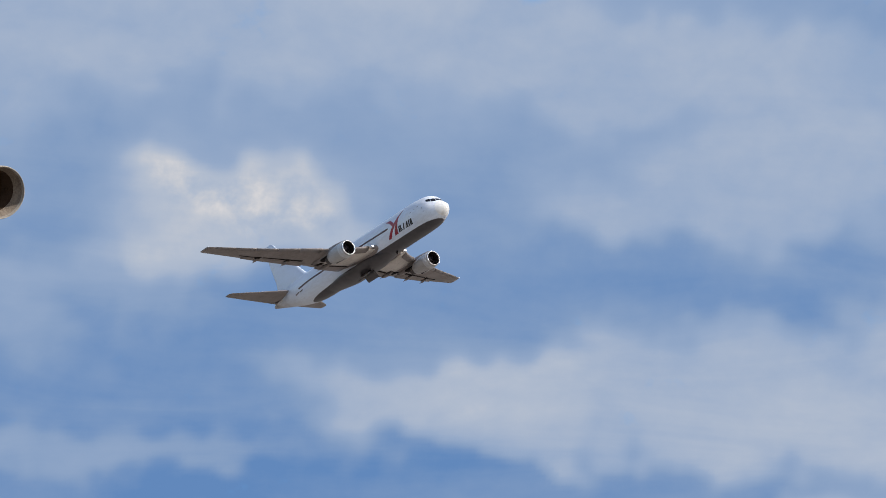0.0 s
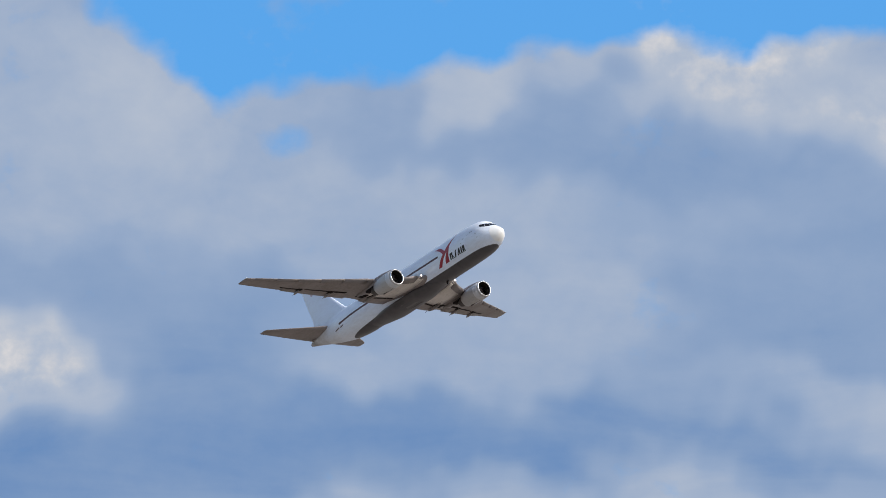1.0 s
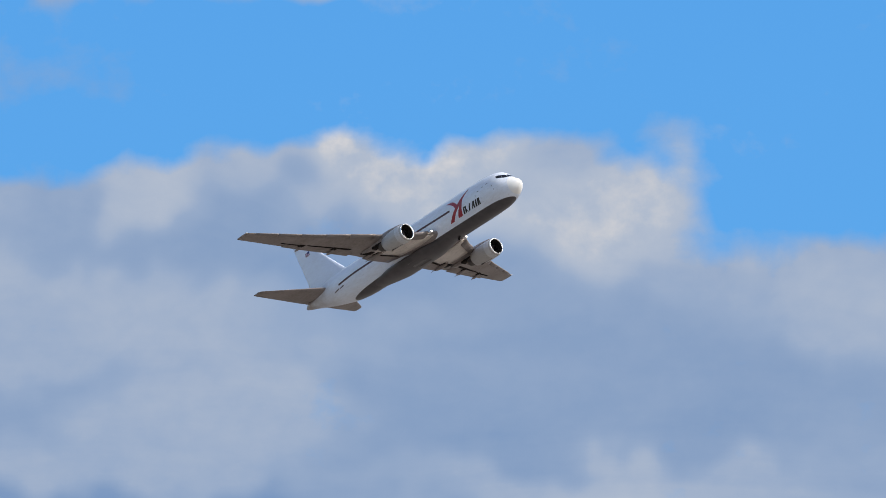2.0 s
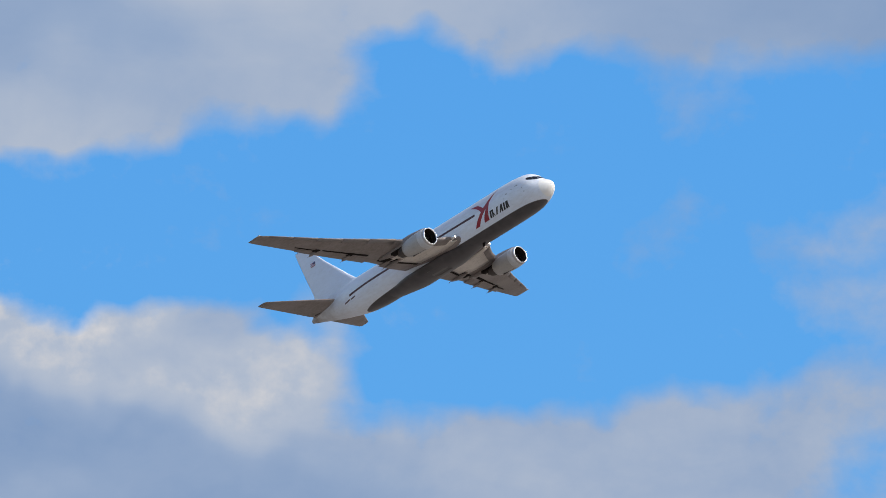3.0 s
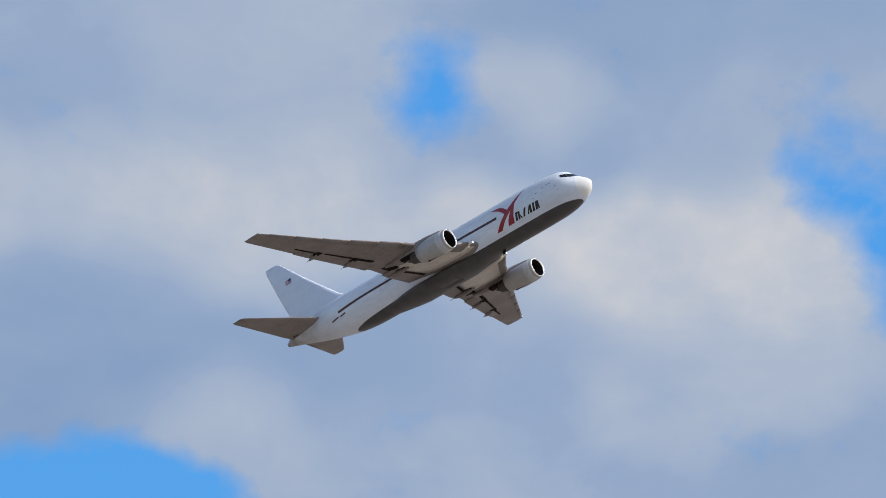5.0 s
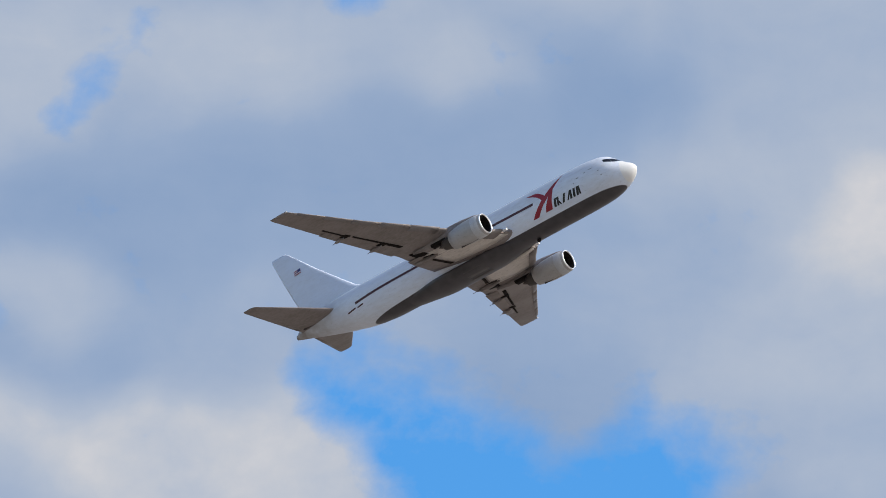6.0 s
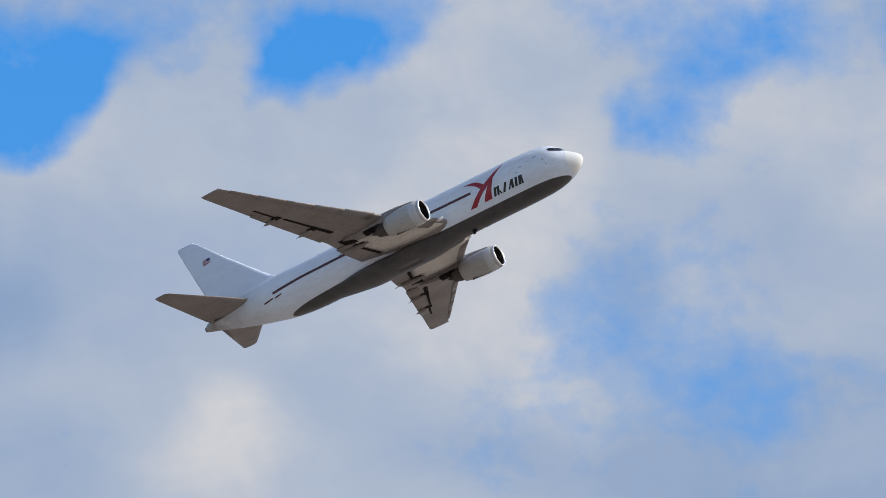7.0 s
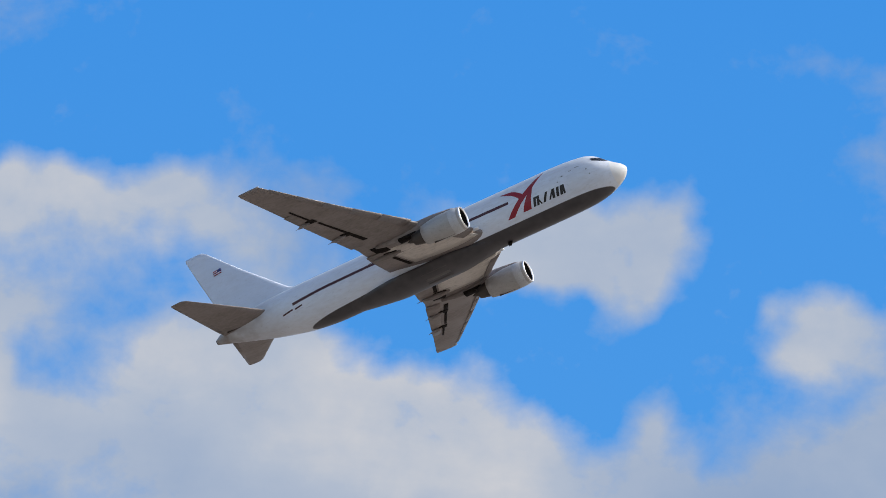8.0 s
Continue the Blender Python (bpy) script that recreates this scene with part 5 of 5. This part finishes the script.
def sky_material():
    m = bpy.data.materials.new("broken_cloud_sky")
    m.use_nodes = True
    t, n = m.node_tree, m.node_tree.nodes
    n.clear()

    def link(a, b):
        t.links.new(a, b)

    def math_node(op, a, b, c=None, clamp=False):
        k = n.new("ShaderNodeMath")
        k.operation, k.use_clamp = op, clamp
        for i, x in enumerate((a, b, c)):
            if x is None:
                continue
            if isinstance(x, (int, float)):
                k.inputs[i].default_value = x
            else:
                link(x, k.inputs[i])
        return k.outputs[0]

    def attr(name):
        k = n.new("ShaderNodeAttribute")
        k.attribute_name = name
        return k

    place = n.new("ShaderNodeUVMap")
    place.uv_map = "degrees"

    def noise_at(scale, detail, rough, stretch=1.0, off=0.0, lac=2.1, swirl=0.35):
        mp = n.new("ShaderNodeMapping")
        mp.inputs["Scale"].default_value = (1.0 / stretch, 1.0, 1.0)
        mp.inputs["Location"].default_value = (off, off * 0.7, 0)
        link(place.outputs[0], mp.inputs[0])
        k = n.new("ShaderNodeTexNoise")
        k.noise_dimensions = "2D"
        k.inputs["Scale"].default_value, k.inputs["Detail"].default_value, k.inputs["Roughness"].default_value = scale, detail, rough
        k.inputs["Lacunarity"].default_value = lac
        k.inputs["Distortion"].default_value = swirl
        link(mp.outputs[0], k.inputs["Vector"])
        return k.outputs["Fac"]

    edge = noise_at(1.3, 7, 0.5, 1.5)
    soft = noise_at(0.75, 4, 0.5, 2.2, 11.3)
    fine = noise_at(5.0, 5, 0.55, 1.2, 4.1, swirl=0.1)
    cover = math_node("MULTIPLY_ADD", math_node("SUBTRACT", edge, 0.5), 1.25, attr("cover").outputs["Fac"])
    cover = math_node("MULTIPLY_ADD", math_node("SUBTRACT", soft, 0.5), 0.5, cover)
    cover = math_node("MULTIPLY_ADD", math_node("SUBTRACT", fine, 0.5), 0.75, cover)
    mask = n.new("ShaderNodeMapRange")
    mask.inputs["From Min"].default_value, mask.inputs["From Max"].default_value = -0.90, 0.66
    link(cover, mask.inputs["Value"])
    low = n.new("ShaderNodeSeparateXYZ")
    link(place.outputs[0], low.inputs[0])
    calm = n.new("ShaderNodeMapRange")          # the higher cloud is smooth, the lower lumpy
    calm.inputs["From Min"].default_value, calm.inputs["From Max"].default_value = 11.0, 14.0
    calm.inputs["To Min"].default_value, calm.inputs["To Max"].default_value = 0.7, 0.4
    link(low.outputs["Y"], calm.inputs["Value"])
    lumpy = n.new("ShaderNodeMapRange")         # near the horizon the cloud lies in level sheets
    lumpy.inputs["From Min"].default_value, lumpy.inputs["From Max"].default_value = 8.0, 10.5
    lumpy.inputs["To Min"].default_value = 0.35
    link(low.outputs["Y"], lumpy.inputs["Value"])
    light = math_node("MULTIPLY_ADD", math_node("MULTIPLY", math_node("MULTIPLY", math_node("SUBTRACT", edge, 0.5), lumpy.outputs[0]), calm.outputs[0]), 1.0, attr("light").outputs["Fac"])
    light = math_node("MULTIPLY_ADD", math_node("SUBTRACT", soft, 0.5), 0.5, light)
    streak = noise_at(1.4, 5, 0.5, 4.5, 2.9)   # level banding low over the horizon
    band = n.new("ShaderNodeMapRange")
    band.inputs["From Min"].default_value, band.inputs["From Max"].default_value = 10.5, 7.5
    link(low.outputs["Y"], band.inputs["Value"])
    light = math_node("MULTIPLY_ADD", math_node("MULTIPLY", math_node("SUBTRACT", streak, 0.5), band.outputs[0]), 1.2, light)
    crisp = noise_at(3.2, 7, 0.55, 1.1, 7.7, swirl=0.05)     # sunlit lumps show more texture
    lit = math_node("MULTIPLY_ADD", attr("light").outputs["Fac"], 1.3, -0.35, clamp=True)
    light = math_node("MULTIPLY_ADD", math_node("MULTIPLY", math_node("SUBTRACT", fine, 0.5), calm.outputs[0]), 0.3, light)
    light = math_node("MULTIPLY_ADD", math_node("MULTIPLY", math_node("SUBTRACT", crisp, 0.45), math_node("MULTIPLY", lit, calm.outputs[0])), 0.4, light)
    heap = math_node("MULTIPLY_ADD", attr("light").outputs["Fac"], 3.0, -2.1, clamp=True)      # the brightest heaps are crisp and white
    curl = math_node("MULTIPLY_ADD", math_node("SUBTRACT", crisp, 0.5), 2.2, 0.0)
    deep = n.new("ShaderNodeMapRange")          # only the low, distant heaps; higher cloud is smooth
    deep.inputs["From Min"].default_value, deep.inputs["From Max"].default_value = 12.5, 10.5
    link(low.outputs["Y"], deep.inputs["Value"])
    light = math_node("MULTIPLY_ADD", math_node("MULTIPLY", heap, deep.outputs[0]), curl, light)
    tone = n.new("ShaderNodeMapRange")
    tone.inputs["From Min"].default_value, tone.inputs["From Max"].default_value = -1.15, 1.25
    link(light, tone.inputs["Value"])
    grey = n.new("ShaderNodeValToRGB")
    els = grey.color_ramp.elements
    els[0].position, els[0].color = 0.0, srgb(98, 136, 187)
    els[1].position, els[1].color = 1.0, srgb(216, 214, 216)
    for p, c in ((0.3, (133, 158, 194)), (0.55, (150, 170, 200)), (0.8, (177, 188, 206)), (0.9, (196, 200, 209))):
        e = els.new(p)
        e.color = srgb(*c)
    link(tone.outputs[0], grey.inputs[0])
    sep = n.new("ShaderNodeSeparateXYZ")
    link(place.outputs[0], sep.inputs[0])
    blue = n.new("ShaderNodeValToRGB")
    high = n.new("ShaderNodeMapRange")
    high.inputs["From Min"].default_value, high.inputs["From Max"].default_value = 5, 25
    link(sep.outputs["Y"], high.inputs["Value"])
    link(high.outputs[0], blue.inputs[0])
    blue.color_ramp.elements[0].color, blue.color_ramp.elements[1].color = srgb(102, 175, 238), srgb(60, 143, 227)
    mix = n.new("ShaderNodeMix")
    mix.data_type = "RGBA"
    link(mask.outputs[0], mix.inputs["Factor"])
    link(blue.outputs[0], mix.inputs["A"])
    link(grey.outputs[0], mix.inputs["B"])
    glow, out = n.new("ShaderNodeEmission"), n.new("ShaderNodeOutputMaterial")
    link(mix.outputs["Result"], glow.inputs["Color"])
    glow.inputs["Strength"].default_value = 0.933
    link(glow.outputs[0], out.inputs["Surface"])
    return m


def make_backdrop():
    us = np.concatenate([np.arange(-12, -5, 0.2), np.arange(-5, 38, 0.045), np.arange(38, 46.01, 0.2)])
    vs = np.concatenate([np.arange(1, 5, 0.2), np.arange(5, 24, 0.045), np.arange(24, 30.01, 0.2)])
    uu, vv = np.meshgrid(us, vs)
    # the lumps are pushed about by noise, so that their outlines billow
    wu, wv = np.zeros_like(uu), np.zeros_like(vv)
    rng = np.random.default_rng(5)
    for size, amount in ((1.6, 0.10), (0.8, 0.07), (0.4, 0.05), (0.22, 0.02)):
        for _ in range(7):
            a, p, q = rng.uniform(0, 2 * math.pi, 3)
            wu += amount * np.sin((uu * math.cos(a) + vv * math.sin(a)) * 2 * math.pi / size / rng.uniform(0.8, 1.5) + p) / 2.2
            wv += amount * np.sin((uu * math.sin(a) - vv * math.cos(a)) * 2 * math.pi / size / rng.uniform(0.8, 1.5) + q) / 2.2
    light, total = np.zeros(uu.shape), np.full(uu.shape, 0.04)
    for u, v, ru, rv, li, wt in SHADES:        # smaller lumps count for more where they overlap
        d = ((uu + wu - u) / (ru * 1.1)) ** 2 + ((vv + wv - v) / (rv * 1.1)) ** 2
        g = wt * np.exp(-d ** 1.3) / math.sqrt(ru * rv)
        light, total = light + li * g, total + g
    light = light / total
    cover = np.full(uu.shape, 0.95)
    for field, level, soft, strength, outline in [(cover, *o) for o in OPENINGS] + [(light, *o) for o in HEAPS]:
        p = np.array(outline)
        lo, hi = p.min(0) - 2 * soft, p.max(0) + 2 * soft
        r0, r1 = np.searchsorted(vs, (lo[1], hi[1]))
        c0, c1 = np.searchsorted(us, (lo[0], hi[0]))
        x, y = (uu + 0.5 * wu)[r0:r1, c0:c1], (vv + 0.5 * wv)[r0:r1, c0:c1]
        near, inside = np.full(x.shape, 9.0), np.zeros(x.shape, bool)
        for (x0, y0), (x1, y1) in zip(p, np.roll(p, -1, 0)):
            ex, ey = x1 - x0, y1 - y0
            k = np.clip(((x - x0) * ex + (y - y0) * ey) / (ex * ex + ey * ey + 1e-9), 0, 1)
            near = np.minimum(near, np.hypot(x - x0 - k * ex, y - y0 - k * ey))
            inside ^= ((y0 > y) != (y1 > y)) & (x < x0 + ex * (y - y0) / (ey + 1e-9))
        k = np.clip(0.5 + np.where(inside, near, -near) / (2 * soft), 0, 1)
        k = strength * k * k * (3 - 2 * k)
        field[r0:r1, c0:c1] = field[r0:r1, c0:c1] * (1 - k) + level * k
    for field in (cover, light):               # soften the joins between lumps
        p = np.pad(field, 1, mode="edge")
        field[:] = (p[:-2, 1:-1] + p[2:, 1:-1] + p[1:-1, :-2] + p[1:-1, 2:] + p[1:-1, 1:-1]) / 5
    blurred = light.copy()                      # tones pass softly into each other in the higher cloud
    for _ in range(18):
        p = np.pad(blurred, 1, mode="edge")
        blurred = (p[:-2, 1:-1] + p[2:, 1:-1] + p[1:-1, :-2] + p[1:-1, 2:] + p[1:-1, 1:-1]) / 5
    share = np.clip((vv - 10.5) / 2, 0.2, 1)
    light = light * (1 - share) + blurred * share
    light += 0.13 * np.clip((vv - 12) / 5, 0, 1)         # the higher clouds are thinner and paler
    radius = 4300.0
    a, e = np.radians(uu), np.radians(vv)
    pts = np.stack([radius * np.sin(a) * np.cos(e), radius * np.cos(a) * np.cos(e), 1.7 + radius * np.sin(e)], -1).reshape(-1, 3)
    h, w = uu.shape
    idx = np.arange(h * w).reshape(h, w)
    faces = np.stack([idx[:-1, :-1], idx[:-1, 1:], idx[1:, 1:], idx[1:, :-1]], -1).reshape(-1, 4)
    me = bpy.data.meshes.new("backdrop")
    me.from_pydata(pts.tolist(), [], faces.tolist())
    for name, field in (("cover", cover), ("light", light)):
        me.attributes.new(name, "FLOAT", "POINT").data.foreach_set("value", field.astype(np.float32).ravel())
    uvs = np.stack([uu.ravel(), vv.ravel()], -1)[faces.ravel()]
    me.uv_layers.new(name="degrees").data.foreach_set("uv", uvs.astype(np.float32).ravel())
    me.materials.append(sky_material())
    tagged(new("backdrop", me), "blue sky with broken grey and white cumulus clouds", "sky", kind="structure")


# ---- the horn loudspeaker on its pole ----
def make_horn():
    at = Vector((-3.475, 49.837, 9.100))
    pole = tagged(new("loudspeaker"), "weathered grey horn loudspeaker on a tall steel pole", "loudspeaker")
    turn = Matrix.Translation(at) @ (Matrix.Rotation(radians(-58), 4, 'Z') @ Matrix.Rotation(radians(15), 4, 'Y'))
    bm = bmesh.new()
    revolve(bm, [(0.012, 0.196), (0.0, 0.203), (-0.010, 0.203), (-0.014, 0.208), (0.0, 0.213), (0.03, 0.209), (0.08, 0.190), (0.16, 0.148), (0.26, 0.097), (0.42, 0.052)], (0, 0, 0), 56)
    bell = part("bell", bm, HORN, pole, "flared bell with a pale rim")
    bell.matrix_basis = turn
    # mouth and throat carry the shade of the horn's inside in their colour
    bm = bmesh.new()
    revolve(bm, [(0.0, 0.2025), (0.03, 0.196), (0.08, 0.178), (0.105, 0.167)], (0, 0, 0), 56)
    part("mouth", bm, HORNIN, bell, "brown weathered mouth of the horn, coloured darker for shade")
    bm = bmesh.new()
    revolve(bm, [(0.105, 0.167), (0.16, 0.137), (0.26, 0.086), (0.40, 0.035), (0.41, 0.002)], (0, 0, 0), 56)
    part("throat", bm, THROATSHADE, bell, "dark brown throat, its colour deepened for shade")
    bm = bmesh.new()
    revolve(bm, [(0.40, 0.002), (0.40, 0.085), (0.43, 0.10), (0.58, 0.10), (0.62, 0.08), (0.62, 0.002)], (0, 0, 0), 28)
    part("driver", bm, STEEL, bell)
    bm = bmesh.new()
    box(bm, -0.53, -0.47, -0.16, 0.02, -0.20, 0.02)
    part("bracket", bm, STEEL, bell)
    base = turn @ Vector((-0.50, 0, 0))
    bm = bmesh.new()
    loft(bm, [[(base.x - 0.1 + r * math.cos(a), base.y + r * math.sin(a), z) for a in (2 * math.pi * i / 20 for i in range(20))] for z, r in ((0.0, 0.13), (base.z * 0.5, 0.105), (base.z + 0.4, 0.075))])
    part("post", bm, STEEL, pole, "galvanised steel post")
    return pole


make_ground()
make_backdrop()
airplane = make_airplane()
gear_doors = [(side, make_gear_door(airplane, side)) for side in (-1, 1)]
make_horn()


def motions():
    walk(airplane, [
        (0.0, pose(-13.05, 983.54, 138.20, -0.594, -15.342, -54.468)),
        (1.0, pose(30.57, 925.20, 148.73, -0.604, -15.441, -54.777)),
        (2.0, pose(73.79, 866.77, 159.78, -0.613, -15.541, -55.085)),
        (3.0, pose(116.59, 808.24, 171.33, -0.622, -15.640, -55.394)),
        (4.0, pose(158.99, 749.62, 183.39, -0.630, -15.739, -55.703)),
        (5.0, pose(200.98, 690.91, 195.96, -0.638, -15.839, -56.011)),
        (6.0, pose(242.55, 632.10, 209.04, -0.645, -15.938, -56.321)),
        (7.0, pose(283.72, 573.20, 222.62, -0.652, -16.038, -56.630)),
        (8.0, pose(324.48, 514.21, 236.71, -0.658, -16.137, -56.939)),
    ])
    for side, door in gear_doors:
        walk(door, [(t, door_pose(side, a)) for t, a in ((0.0, 62), (0.2, 50), (0.4, 32), (0.6, 14), (0.8, 3), (1.0, 0), (8.0, 0))])


motions()
